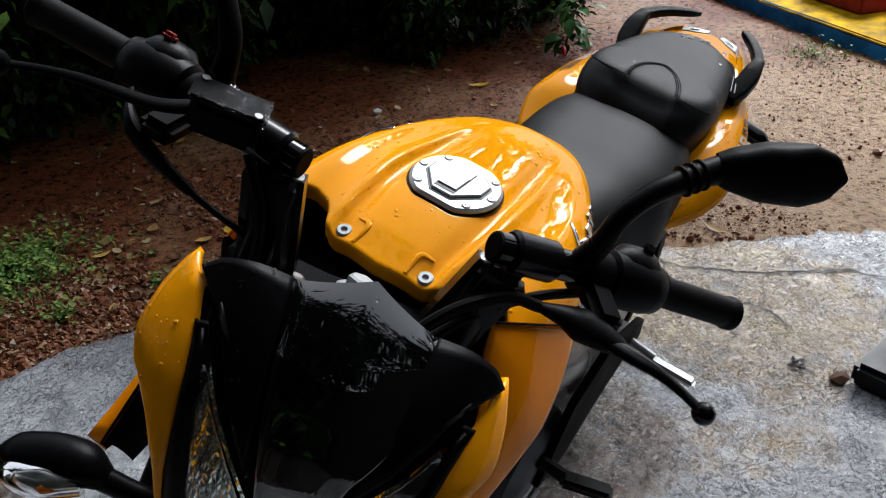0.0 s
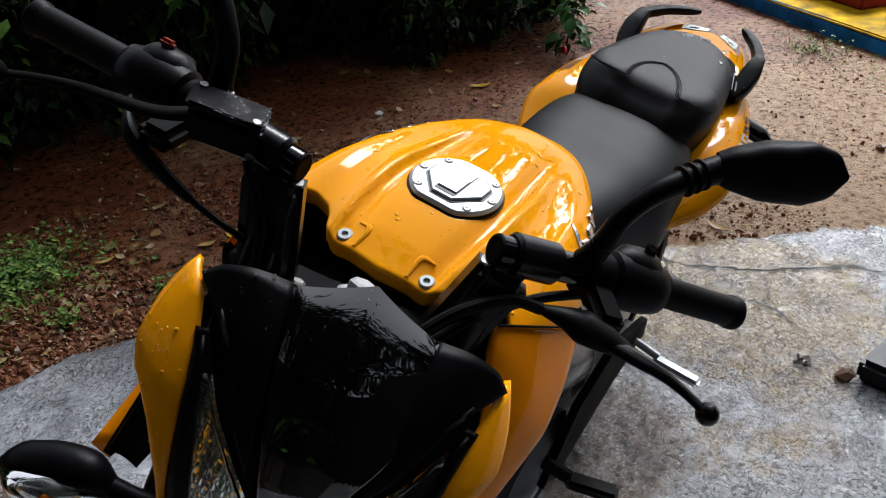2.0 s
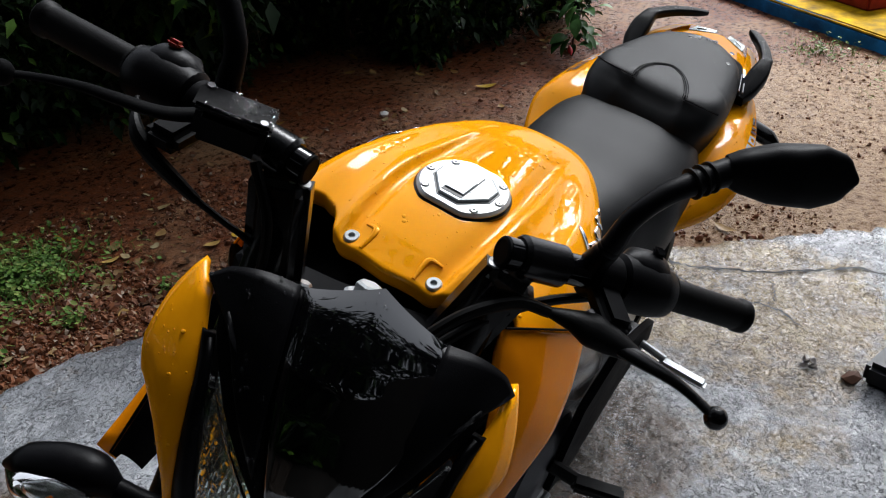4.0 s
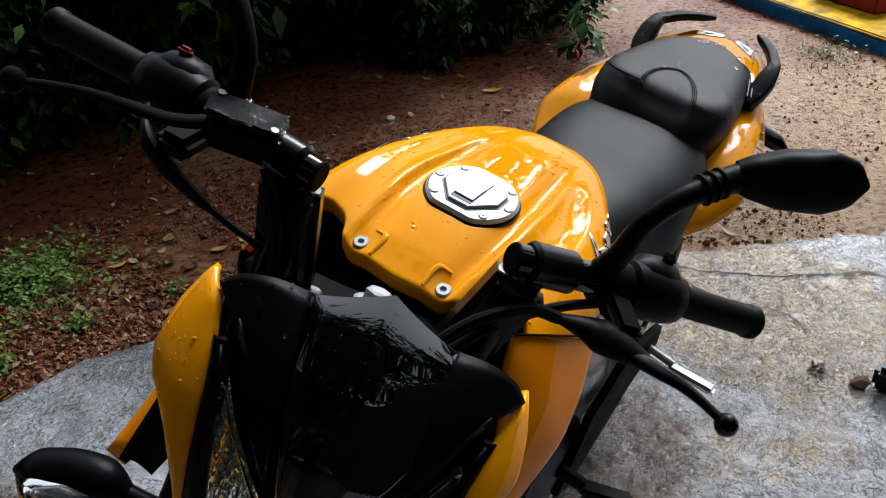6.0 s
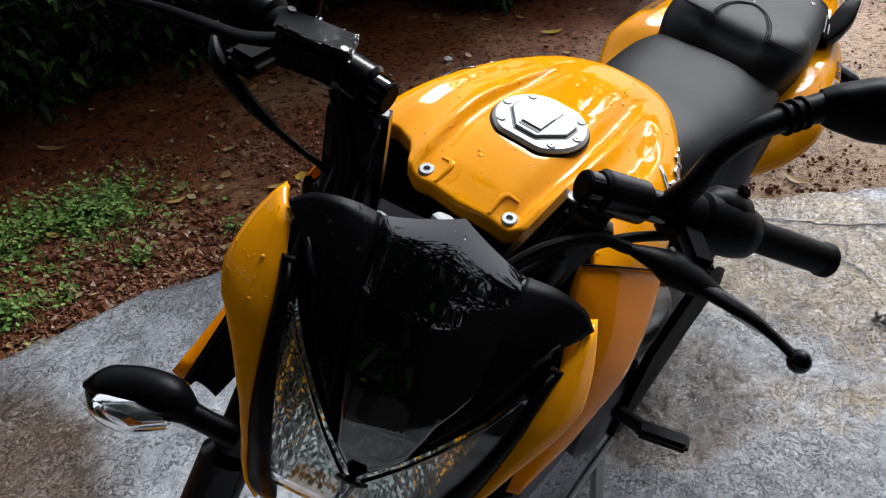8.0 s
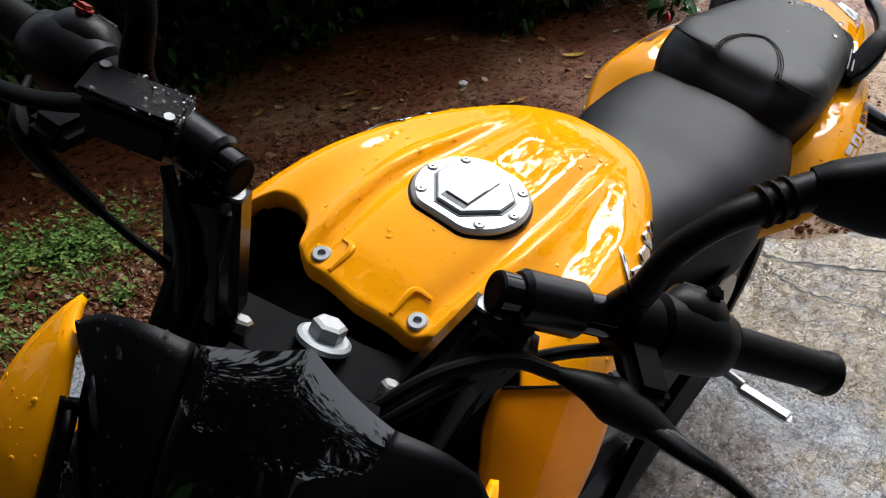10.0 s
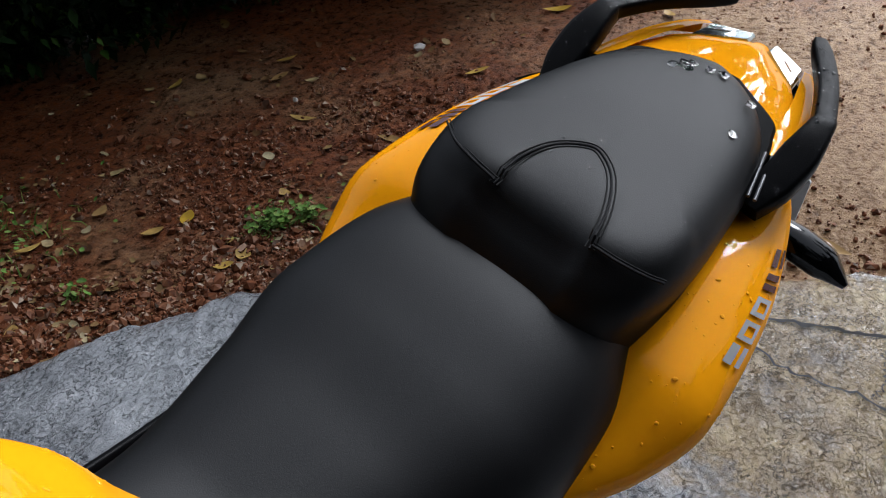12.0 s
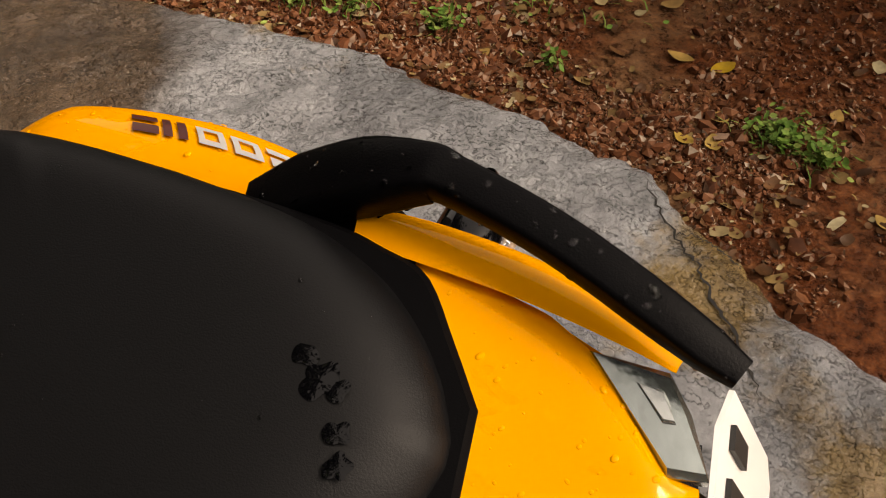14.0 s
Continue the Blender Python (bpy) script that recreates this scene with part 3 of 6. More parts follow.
def build_pebbles():
    rng = random.Random(5)
    verts, faces = [], []
    count = 0
    while count < 15000:
        if count % 3 == 0:
            x, y = rng.uniform(-3.6, -1.2), rng.uniform(-1.4, 1.2)
        else:
            p = rng.uniform(-0.4, 2.0)
            e = slab_edge(p)
            v = abs(rng.gauss(0, 0.4))
            x, y = e.x - v * 0.7071 - 0.02, e.y - v * 0.7071 - 0.02
        d = on_slab(x, y)
        if d > -0.015 or (x < -1.9 and rng.random() < 0.8):
            continue
        if noise.noise(Vector((x * 2.2, y * 2.2, 4))) < rng.uniform(-0.5, 0.25):
            continue
        r = min(0.02, 0.0024 + rng.expovariate(1 / 0.0034)) * (0.62 if x < -1.7 else 1.0)
        pv, pf = rock(r, rng)
        z = earth_height(x, y) + r * 0.25
        k = len(verts)
        verts += [(q.x + x, q.y + y, q.z + z) for q in pv]
        faces += [tuple(i + k for i in t) for t in pf]
        count += 1
    ob = part("gravel", (verts, faces), STONE, None, "loose wet red laterite gravel on the earth", 20)
    tagged(ob, category="gravel", kind="stuff")


def leaf_mesh(length, width, curl, rng, bend=0.0):
    """One leaf along x: two halves folded on the midrib, pointed at both ends."""
    n = 7
    verts = []
    for i in range(n):
        t = i / (n - 1)
        w = width * 0.5 * math.sin(math.pi * min(1, t * 0.96 + 0.02)) ** 0.8 * (1.15 - 0.3 * t)
        z = curl * length * (t - 0.5) ** 2
        y0 = bend * length * (t - 0.5) ** 2
        verts += [Vector((length * (t - 0.5), y0 + w, z + 0.25 * w)), Vector((length * (t - 0.5), y0, z)), Vector((length * (t - 0.5), y0 - w, z + 0.25 * w))]
    faces = []
    for i in range(n - 1):
        a = 3 * i
        faces += [(a, a + 3, a + 4, a + 1), (a + 1, a + 4, a + 5, a + 2)]
    return verts, faces


def build_leaves():
    """Yellowed leaves lying about, each a thing."""
    rng = random.Random(11)
    shapes = []
    for k, (ln_, wd, cu, be) in enumerate([(0.055, 0.032, 0.5, 0.1), (0.075, 0.024, 0.35, 0.25), (0.045, 0.036, 0.7, 0.0), (0.1, 0.03, 0.3, -0.2)]):
        me = bpy.data.meshes.new("fallen_leaf")
        v, f = leaf_mesh(ln_, wd, cu, rng, be)
        me.from_pydata([tuple(q) for q in v], [], f)
        me.materials.append(DEADLEAF)
        me.shade_smooth()
        shapes.append(me)
    spots = [(-2.249, -1.056, 2), (-0.537, -1.508, 1), (-0.344, -1.227, 0), (-1.667, 0.079, 1), (-0.772, -1.304, 0), (-0.861, -1.276, 0), (-1.087, -1.153, 2),
             (-1.462, -1.111, 3), (-1.30, -0.93, 3), (-0.852, -1.033, 2), (-1.429, -0.414, 0), (-1.16, -0.87, 0)]
    while len(spots) < 46:
        if len(spots) % 2:
            x, y = rng.uniform(-2.6, 0.3), rng.uniform(-2.2, -0.8)
        else:
            x, y = rng.uniform(-3.6, -1.0), rng.uniform(-1.9, -0.7)
        if on_slab(x, y) < -0.05:
            spots.append((x, y, rng.randrange(4)))
    for x, y, k in spots:
        ob = new("fallen_leaf", shapes[k])
        s = rng.uniform(0.8, 1.2)
        ob.matrix_world = Matrix.Translation((x, y, ground_z(x, y) + 0.004)) @ Euler((rng.uniform(-0.15, 0.15), rng.uniform(-0.15, 0.15), rng.uniform(0, 6.3))).to_matrix().to_4x4() @ Matrix.Scale(s, 4)
        tagged(ob, "yellowed fallen leaf lying on the wet red earth", "leaf", "fallen leaves on the earth")


def build_litter():
    rng = random.Random(21)
    verts, faces = [], []
    for k in range(2600):
        if k % 2:
            x, y = rng.uniform(-3.8, 0.5), rng.uniform(-2.6, -1.2)
        else:
            p = rng.uniform(-0.3, 2.2)
            e = slab_edge(p)
            v = abs(rng.gauss(0.05, 0.35))
            x, y = e.x - v * 0.7071, e.y - v * 0.7071
        if on_slab(x, y) > -0.02 or noise.noise(Vector((x * 1.6, y * 1.6, 14))) < rng.uniform(-0.5, 0.2):
            continue
        big = rng.random() < 0.2
        lv, lf = leaf_mesh(rng.uniform(0.03, 0.06) if big else rng.uniform(0.008, 0.028), rng.uniform(0.014, 0.03) if big else rng.uniform(0.004, 0.014), rng.uniform(-0.5, 0.9), rng, rng.uniform(-0.4, 0.4))
        lv, lf = lv[3:-3], [q for q in lf if max(q) < 18 and min(q) >= 3]
        lf = [tuple(i - 3 for i in q) for q in lf]
        turn = Euler((rng.uniform(-0.4, 0.4), rng.uniform(-0.4, 0.4), rng.uniform(0, 6.3))).to_matrix()
        z = earth_height(x, y) + 0.005
        base = len(verts)
        for q in lv:
            q = turn @ q
            verts.append((q.x + x, q.y + y, q.z + z))
        faces += [tuple(i + base for i in q) for q in lf]
    ob = part("leaf_litter", (verts, faces), LITTER, None, "brown leaf crumbs and twigs strewn over the earth", 60)
    tagged(ob, category="leaf litter", kind="stuff")


def build_grass():
    rng = random.Random(31)
    verts, faces = [], []
    patches = [(-0.32, -1.66, 0.26, 3200), (-0.02, -1.78, 0.3, 2600), (0.12, -1.42, 0.12, 500), (-0.98, -1.07, 0.075, 260), (-1.05, -1.02, 0.06, 160), (-0.5, -1.22, 0.04, 40), (-0.24, -1.32, 0.05, 120),
               (-3.35, 0.55, 0.45, 1100), (-3.62, -0.05, 0.25, 350), (-2.9, 1.0, 0.4, 800), (0.5, -1.9, 0.35, 900), (-0.02, -1.36, 0.06, 120)]
    for cx, cy, r, n in patches:
        for _ in range(n):
            a, d = rng.uniform(0, 6.3), r * abs(rng.gauss(0, 0.5))
            x, y = cx + d * math.cos(a) * 1.25, cy + d * math.sin(a)
            if on_slab(x, y) > -0.02 or noise.noise(Vector((x * 9, y * 9, 40))) < rng.uniform(-0.75, 0.1):
                continue
            z = earth_height(x, y) - 0.003
            yaw, k = rng.uniform(0, 6.3), len(verts)
            c, s = math.cos(yaw), math.sin(yaw)
            if rng.random() < 0.5:
                h, w, lean = rng.uniform(0.02, 0.06), rng.uniform(0.0012, 0.0028), rng.uniform(0.3, 1.0)
                for t, ww in ((0, 1), (0.5, 0.8), (1, 0.1)):
                    px, pz = h * lean * t * t, h * t * (1 - 0.35 * t)
                    verts += [(x + c * px - s * w * ww, y + s * px + c * w * ww, z + pz), (x + c * px + s * w * ww, y + s * px - c * w * ww, z + pz)]
                faces += [(k, k + 1, k + 3, k + 2), (k + 2, k + 3, k + 5, k + 4)]
            else:
                lv, lf = leaf_mesh(rng.uniform(0.010, 0.024), rng.uniform(0.008, 0.014), 0.4, rng)
                hh = rng.uniform(0.008, 0.05)
                turn = Euler((rng.uniform(-0.5, 0.5), rng.uniform(-0.6, 0.6), yaw)).to_matrix()
                for q in lv[::1]:
                    q = turn @ q
                    verts.append((x + q.x, y + q.y, z + hh + q.z))
                faces += [tuple(i + k for i in q) for q in lf]
    ob = part("grass", (verts, faces), GRASS, None, "low green weeds and grass in ragged patches", 60)
    tagged(ob, category="grass", kind="stuff")


build_pebbles()
build_leaves()
build_litter()
build_grass()

rngs = random.Random(77)
for x, y, r, mat_, lab in [(-1.93, -1.437, 0.022, PALE_STONE, "small white stone on the shaded red earth"), (-1.448, -1.515, 0.014, PALE_STONE, "small white stone on the shaded red earth"),
                           (-1.0, 0.585, 0.03, CLAY, "broken lump of brick on the wet concrete"), (-2.55, 0.42, 0.022, CLAY, "dark lump of earth on the track")]:
    ob = part("stone", rock(r, rngs), mat_, None, lab, 20)
    ob.location = (x, y, ground_z(x, y) + r * 0.35)
    tagged(ob, category="stone", group="stones on the ground")


def build_debris():
    """A dark curled scrap of wet leaves on the slab."""
    rng = random.Random(8)
    meshes = []
    for k in range(9):
        v, f = leaf_mesh(rng.uniform(0.03, 0.055), rng.uniform(0.012, 0.022), rng.uniform(0.6, 1.6), rng)
        turn = Euler((rng.uniform(-0.6, 0.6), rng.uniform(-0.5, 0.5), rng.uniform(0, 6.3))).to_matrix()
        off = Vector((rng.uniform(-0.02, 0.02), rng.uniform(-0.02, 0.02), rng.uniform(0, 0.012)))
        meshes.append(([turn @ q + off for q in v], f))
    ob = part("leaf_scrap", merge(*meshes), BARK, None, "dark curled scrap of dead leaves on the concrete", 60)
    ob.location = (-1.008, 0.487, 0.044)
    ob.scale = (0.75, 0.75, 0.42)
    tagged(ob, category="leaf scrap")


build_debris()


# ---- shrubs and trees along the track ----
def shrub(x, y, height, spread, leaves, leaf_len, seed, label, category="shrub", trunk=0.03, low=0.1):
    """Tapered stems with limbs, and a crown of folded leaves hung in clumps along them."""
    rng = random.Random(seed)
    root = new(category)
    root.location = (x, y, earth_height(x, y))
    tagged(root, label, category, "shrubs along the track")
    stems, tips = [], []
    for k in range(rng.randrange(4, 7)):
        a = rng.uniform(0, 6.3)
        out = spread * rng.uniform(0.4, 1.0)
        top = Vector((math.cos(a) * out, math.sin(a) * out, height * rng.uniform(0.65, 1.0)))
        mid = Vector((top.x * 0.4 + rng.uniform(-0.1, 0.1) * spread, top.y * 0.4 + rng.uniform(-0.1, 0.1) * spread, top.z * 0.5))
        path = smooth_path([(rng.uniform(-0.05, 0.05), rng.uniform(-0.05, 0.05), -0.05), mid, top], 9)
        stems.append(tube_mesh(path, [trunk, trunk * 0.6, trunk * 0.15], 6))
        for q in path[2:]:
            for _ in range(3):
                d = Vector((rng.gauss(0, 1), rng.gauss(0, 1), rng.gauss(0.1, 0.6))).normalized() * spread * rng.uniform(0.25, 0.6)
                e = q + d
                e.z = max(e.z, low)
                stems.append(tube_mesh(smooth_path([q, q + d * 0.5 + Vector((0, 0, 0.04)), e], 4), [trunk * 0.25, trunk * 0.07], 4))
                tips += [q + (e - q) * s for s in (0.45, 0.75, 1.0)]
    part("trunk", merge(*stems), BARK, root)
    verts, faces = [], []
    for k in range(leaves):
        q = tips[rng.randrange(len(tips))] + Vector((rng.gauss(0, 1), rng.gauss(0, 1), rng.gauss(0, 1))) * spread * 0.10
        if q.z < low * 0.5:
            continue
        s = leaf_len * rng.uniform(0.55, 1.25)
        lv = [Vector((0, 0, 0)), Vector((s * 0.4, s * 0.24, s * 0.05)), Vector((s * 0.45, 0, -s * 0.03)), Vector((s * 0.4, -s * 0.24, s * 0.05)), Vector((s, 0, -s * 0.18))]
        turn = Euler((rng.uniform(-0.7, 0.7), rng.uniform(-0.2, 1.1), rng.uniform(0, 6.3))).to_matrix()
        b = len(verts)
        verts += [q + turn @ p for p in lv]
        faces += [(b, b + 2, b + 1), (b, b + 3, b + 2), (b + 1, b + 2, b + 4), (b + 2, b + 3, b + 4)]
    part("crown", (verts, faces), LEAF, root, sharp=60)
    return root


SHRUB = "dense dark green leafy shrub at the track's edge"
TREE = "unseen leafy tree added behind the shrubs to block the sky"
for k, (x, y, h, s, n) in enumerate([(-0.15, -2.65, 0.6, 0.55, 3200), (-0.85, -2.6, 0.65, 0.55, 3200), (-1.45, -2.5, 0.8, 0.55, 3200), (-2.0, -2.3, 1.7, 0.6, 3600), (-2.6, -2.1, 2.1, 0.6, 3600), (-3.2, -1.95, 2.4, 0.6, 3600), (0.6, -2.75, 0.6, 0.6, 2600), (-3.9, -1.95, 2.6, 0.7, 3600), (-0.5, -3.1, 0.9, 0.7, 3000), (-1.3, -3.0, 1.0, 0.7, 3000), (-2.3, -2.8, 1.7, 0.7, 3000), (0.3, -3.2, 0.9, 0.7, 3000), (-4.7, -2.2, 2.6, 0.7, 3000)]):
    shrub(x, y, h, s, int(n * 1.7), 0.062, 100 + k, SHRUB, trunk=0.02, low=0.12)
for k, (x, y, h, s, n) in enumerate([(-0.55, -2.75, 0.45, 0.38, 3000), (-1.05, -2.62, 0.42, 0.36, 3000), (-1.5, -2.5, 0.45, 0.36, 3000), (-1.95, -2.38, 0.45, 0.36, 3000), (-2.4, -2.22, 0.45, 0.36, 3000), (-2.85, -2.02, 0.42, 0.34, 3000), (-3.3, -1.85, 0.42, 0.34, 2600), (-2.65, -1.72, 0.5, 0.32, 3600), (-3.05, -1.56, 0.52, 0.32, 3600), (-3.5, -1.45, 0.55, 0.34, 3600)]):
    shrub(x, y, h, s, n, 0.055, 150 + k, "low dark leafy bush at the foot of the shrubs", "bush", trunk=0.012, low=0.03)
# crowns above the view, added to block the sky behind the shrubs
for k, (x, y, h, s, n) in enumerate([(0.6, -3.5, 1.2, 0.9, 8000), (-0.8, -3.4, 1.3, 0.9, 8000), (-2.1, -3.2, 1.7, 0.9, 8000), (-3.6, -3.5, 2.1, 1.0, 8000), (-5.0, -3.5, 2.2, 1.0, 7000), (2.2, -3.5, 1.2, 0.9, 6500), (-6.6, -3.5, 2.4, 1.2, 6000), (-8.4, -3.4, 2.4, 1.2, 4500)]):
    shrub(x, y, h, s, n, 0.2, 200 + k, TREE, "tree", trunk=0.07, low=0.9)
# trees out of view round the yard, added to hold back sky light
for k, (x, y, h, s, n) in enumerate([(4.0, -2.2, 2.6, 1.0, 5500), (3.6, 1.4, 4.4, 1.5, 9500), (4.9, 5.6, 4.6, 1.5, 8500), (0.6, 5.2, 5.2, 2.0, 7500), (-1.3, 3.3, 4.4, 1.3, 8000), (-3.2, 4.2, 4.4, 1.4, 7000), (-8.6, 3.6, 5.6, 1.5, 2600)]):
    shrub(x, y, h, s, n, 0.24, 300 + k, "unseen leafy tree added round the yard to block the sky", "tree", trunk=0.09, low=1.6)


def overhang_tree(x, y, targets, leaves, leaf_len, seed, label, sigma=0.45):
    """A tree whose limbs reach out to targets and carry the leaves there."""
    rng = random.Random(seed)
    root = new("tree")
    root.location = (x, y, earth_height(x, y))
    tagged(root, label, "tree", "shrubs along the track")
    fork = Vector((0.1, 0.1, min(2.6, 0.75 * min(q[2] for q in targets))))
    stems = [tube_mesh(smooth_path([(0, 0, -0.1), (0.05, 0, 1.3), fork], 7), [0.16, 0.12, 0.09], 9)]
    tips = []
    for tx, ty, tz in targets:
        end = Vector((tx - x, ty - y, tz))
        path = smooth_path([fork, fork.lerp(end, 0.5) + Vector((rng.uniform(-0.2, 0.2), rng.uniform(-0.2, 0.2), 0.35)), end], 9)
        stems.append(tube_mesh(path, [0.06, 0.03, 0.012], 6))
        for q in path[4:]:
            for _ in range(3):
                e = q + Vector((rng.gauss(0, 1), rng.gauss(0, 1), rng.gauss(0, 0.6))) * sigma
                stems.append(tube_mesh([q, q.lerp(e, 0.5) + Vector((0, 0, 0.05)), e], [0.014, 0.005], 4))
                tips += [q.lerp(e, 0.6), e]
    part("trunk", merge(*stems), BARK, root)
    verts, faces = [], []
    for k in range(leaves):
        q = tips[rng.randrange(len(tips))] + Vector((rng.gauss(0, 1), rng.gauss(0, 1), rng.gauss(0, 1))) * sigma * 0.45
        s = leaf_len * rng.uniform(0.55, 1.25)
        lv = [Vector((0, 0, 0)), Vector((s * 0.4, s * 0.24, s * 0.05)), Vector((s * 0.45, 0, -s * 0.03)), Vector((s * 0.4, -s * 0.24, s * 0.05)), Vector((s, 0, -s * 0.18))]
        turn = Euler((rng.uniform(-0.7, 0.7), rng.uniform(-0.2, 1.1), rng.uniform(0, 6.3))).to_matrix()
        b = len(verts)
        verts += [q + turn @ p for p in lv]
        faces += [(b, b + 2, b + 1), (b, b + 3, b + 2), (b + 1, b + 2, b + 4), (b + 2, b + 3, b + 4)]
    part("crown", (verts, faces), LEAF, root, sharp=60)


def bough_ends(x0, x1, y0, y1, z, step, seed):
    """Where the boughs of a wide crown end: scattered over a stretch of the plan."""
    rng = random.Random(seed)
    return [(x + rng.uniform(-0.25, 0.25), y + rng.uniform(-0.25, 0.25), z + rng.uniform(-0.4, 0.4)) for x in np.arange(x0, x1, step) for y in np.arange(y0, y1, step)]


# crowns above the view, added to block sky light and darken reflections
OVER = "unseen leafy tree whose boughs are added to block the sky"
overhang_tree(1.5, -3.3, bough_ends(0.9, 3.4, -1.1, 1.3, 4.6, 0.7, 1), 8000, 0.22, 401, OVER)
overhang_tree(2.9, 2.9, [q for q in bough_ends(0.8, 3.4, 1.2, 4.4, 4.8, 0.8, 3) if math.hypot(q[0] - 3.0, q[1] - 3.3) > 1.0], 6000, 0.22, 404, OVER)
# boughs kept just above the view, added only to shade the earth
LOW = "leafy tree added for its unseen low boughs, which shade the earth"
overhang_tree(-0.6, -3.3, [q for q in bough_ends(-2.2, 0.4, -3.2, -1.6, 0.85, 0.33, 5) if q[1] < -2.2 + 0.5 * max(0.0, -0.7 - q[0])], 18000, 0.11, 402, LOW, 0.12)
overhang_tree(-3.2, -3.2, [q for q in bough_ends(-4.4, -2.1, -3.2, -1.5, 1.0, 0.33, 6) if q[1] < -1.55], 15000, 0.11, 405, LOW, 0.12)
overhang_tree(-2.9, -3.4, bough_ends(-4.8, -1.7, -2.95, -2.15, 1.45, 0.4, 7), 12000, 0.16, 406, OVER, 0.2)
# leaves out of view before the sun, added to break up its highlights
overhang_tree(-5.9, -2.9, [(-5.2, y, z) for y, z in ((-1.9, 3.6), (-1.2, 4.9), (-0.4, 3.5), (0.2, 4.6), (0.9, 3.6), (1.5, 5.0), (-0.6, 5.9), (0.8, 6.1), (-1.8, 6.2))], 2100, 0.3, 403, "unseen thin leafy tree added to break up the sun's reflection", 0.26)
# backing foliage out of view, added to close off the low sky
for k, (x, y, h, s, n) in enumerate([(3.4, -4.8, 1.9, 1.0, 6000), (1.8, -4.6, 1.9, 1.0, 7000), (0.3, -4.5, 1.9, 1.0, 7000), (-1.2, -4.4, 1.9, 1.0, 7000), (-2.7, -4.3, 1.9, 1.0, 7000), (-4.2, -4.2, 1.9, 1.0, 6000), (-5.8, -4.2, 1.9, 1.0, 5000)]):
    shrub(x, y, h, s, n, 0.24, 500 + k, "unseen thicket added behind the trees to block the low sky", "thicket", trunk=0.05, low=0.15)
# two walls out of view, added to block glare and darken reflections
house = masonry_block("unseen_wall_front", (0.25, 11.0, 4.4), pose(3.9, 1.2, -0.05), UNSEEN_WALL, "unseen dark wall added ahead of the bike to darken reflections", "wall")
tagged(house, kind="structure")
yard = masonry_block("unseen_wall_side", (5.4, 0.2, 2.5), pose(1.05, 2.6, -0.05), UNSEEN_WALL, "unseen dark wall added at the bike's side to darken reflections", "wall")
tagged(yard, kind="structure")


def build_flower():
    root = new("flower_plant")
    root.location = (-3.02, -1.09, earth_height(-3.0, -1.1))
    tagged(root, "broad-leaved green seedling with one red flower bud", "plant")
    rng = random.Random(3)
    part("stem", tube_mesh(smooth_path([(0, 0, -0.03), (0.02, 0.02, 0.1), (0.0, 0.05, 0.24)], 6), [0.006, 0.003], 6), BARK, root)
    for k in range(44):
        lv, lf = leaf_mesh(rng.uniform(0.06, 0.12), rng.uniform(0.035, 0.06), -0.5, rng)
        turn = Euler((rng.uniform(-0.5, 0.5), rng.uniform(0.0, 0.9), k * 2.4)).to_matrix()
        h = rng.uniform(0.05, 0.32)
        out = rng.uniform(0.04, 0.15)
        part("leaf", ([turn @ (q + Vector((out, 0, 0))) + Vector((0.01, 0.03, h)) for q in lv], lf), PLANT, root, sharp=60)
    part("bud", lathe_mesh([(-0.02, 0.003), (0.0, 0.012), (0.02, 0.013), (0.045, 0.003)], (0.06, 0.02, 0.05), (0.7, 0.5, -0.4), 10), FLOWER, root, "red flower bud")


build_flower()


# ---- the motorcycle, built upright with its front to +x and leaned on its stand ----
bike = new("motorcycle")
bike.matrix_world = Matrix.Translation((0, 0.002, 0.04)) @ Matrix.Rotation(radians(-0.9), 4, "Z") @ Matrix.Rotation(radians(-14.7), 4, "X")
tagged(bike, "glossy yellow motorcycle with black seat, rain-wet, leaning on its stand", "motorcycle")

RAKE = radians(25.5)
STEM = Vector((0.448, 0.0, 1.0))
STEER = Matrix.Translation(STEM + Vector((0, 0.014, 0))) @ Matrix.Rotation(radians(28), 4, Vector((-math.sin(RAKE), 0, math.cos(RAKE)))) @ Matrix.Translation(-STEM)


def bpart(name, mesh, material, parent=None, label="", sharp=35, solid=0.0, steer=False, inner=None):
    if steer:
        mesh = mapped(mesh, lambda p: STEER @ p)
    return part(name, mesh, material, parent or bike, label, sharp, solid, inner)


# fuel tank
TX = [-0.06, -0.04, 0.0, 0.02, 0.05, 0.10, 0.15, 0.20, 0.26, 0.30, 0.36, 0.41, 0.46]
TCROWN = [0.804, 0.849, 0.929, 0.975, 1.003, 1.021, 1.026, 1.026, 1.028, 1.025, 1.014, 0.998, 0.993]
TWIDE = [0.012, 0.016, 0.044, 0.067, 0.091, 0.117, 0.140, 0.161, 0.174, 0.180, 0.183, 0.178, 0.171]
FY = [0.0, 0.05, 0.058, 0.064, 0.073, 0.088, 0.104, 0.118, 0.132, 0.15]
FX = [0.404, 0.398, 0.392, 0.376, 0.362, 0.356, 0.362, 0.384, 0.420, 0.450]
CREASE_X = [0.10, 0.15, 0.20, 0.24, 0.28, 0.33, 0.39]
CREASE_Y = [0.055, 0.060, 0.066, 0.070, 0.072, 0.070, 0.064]
SKIRT = 0.80


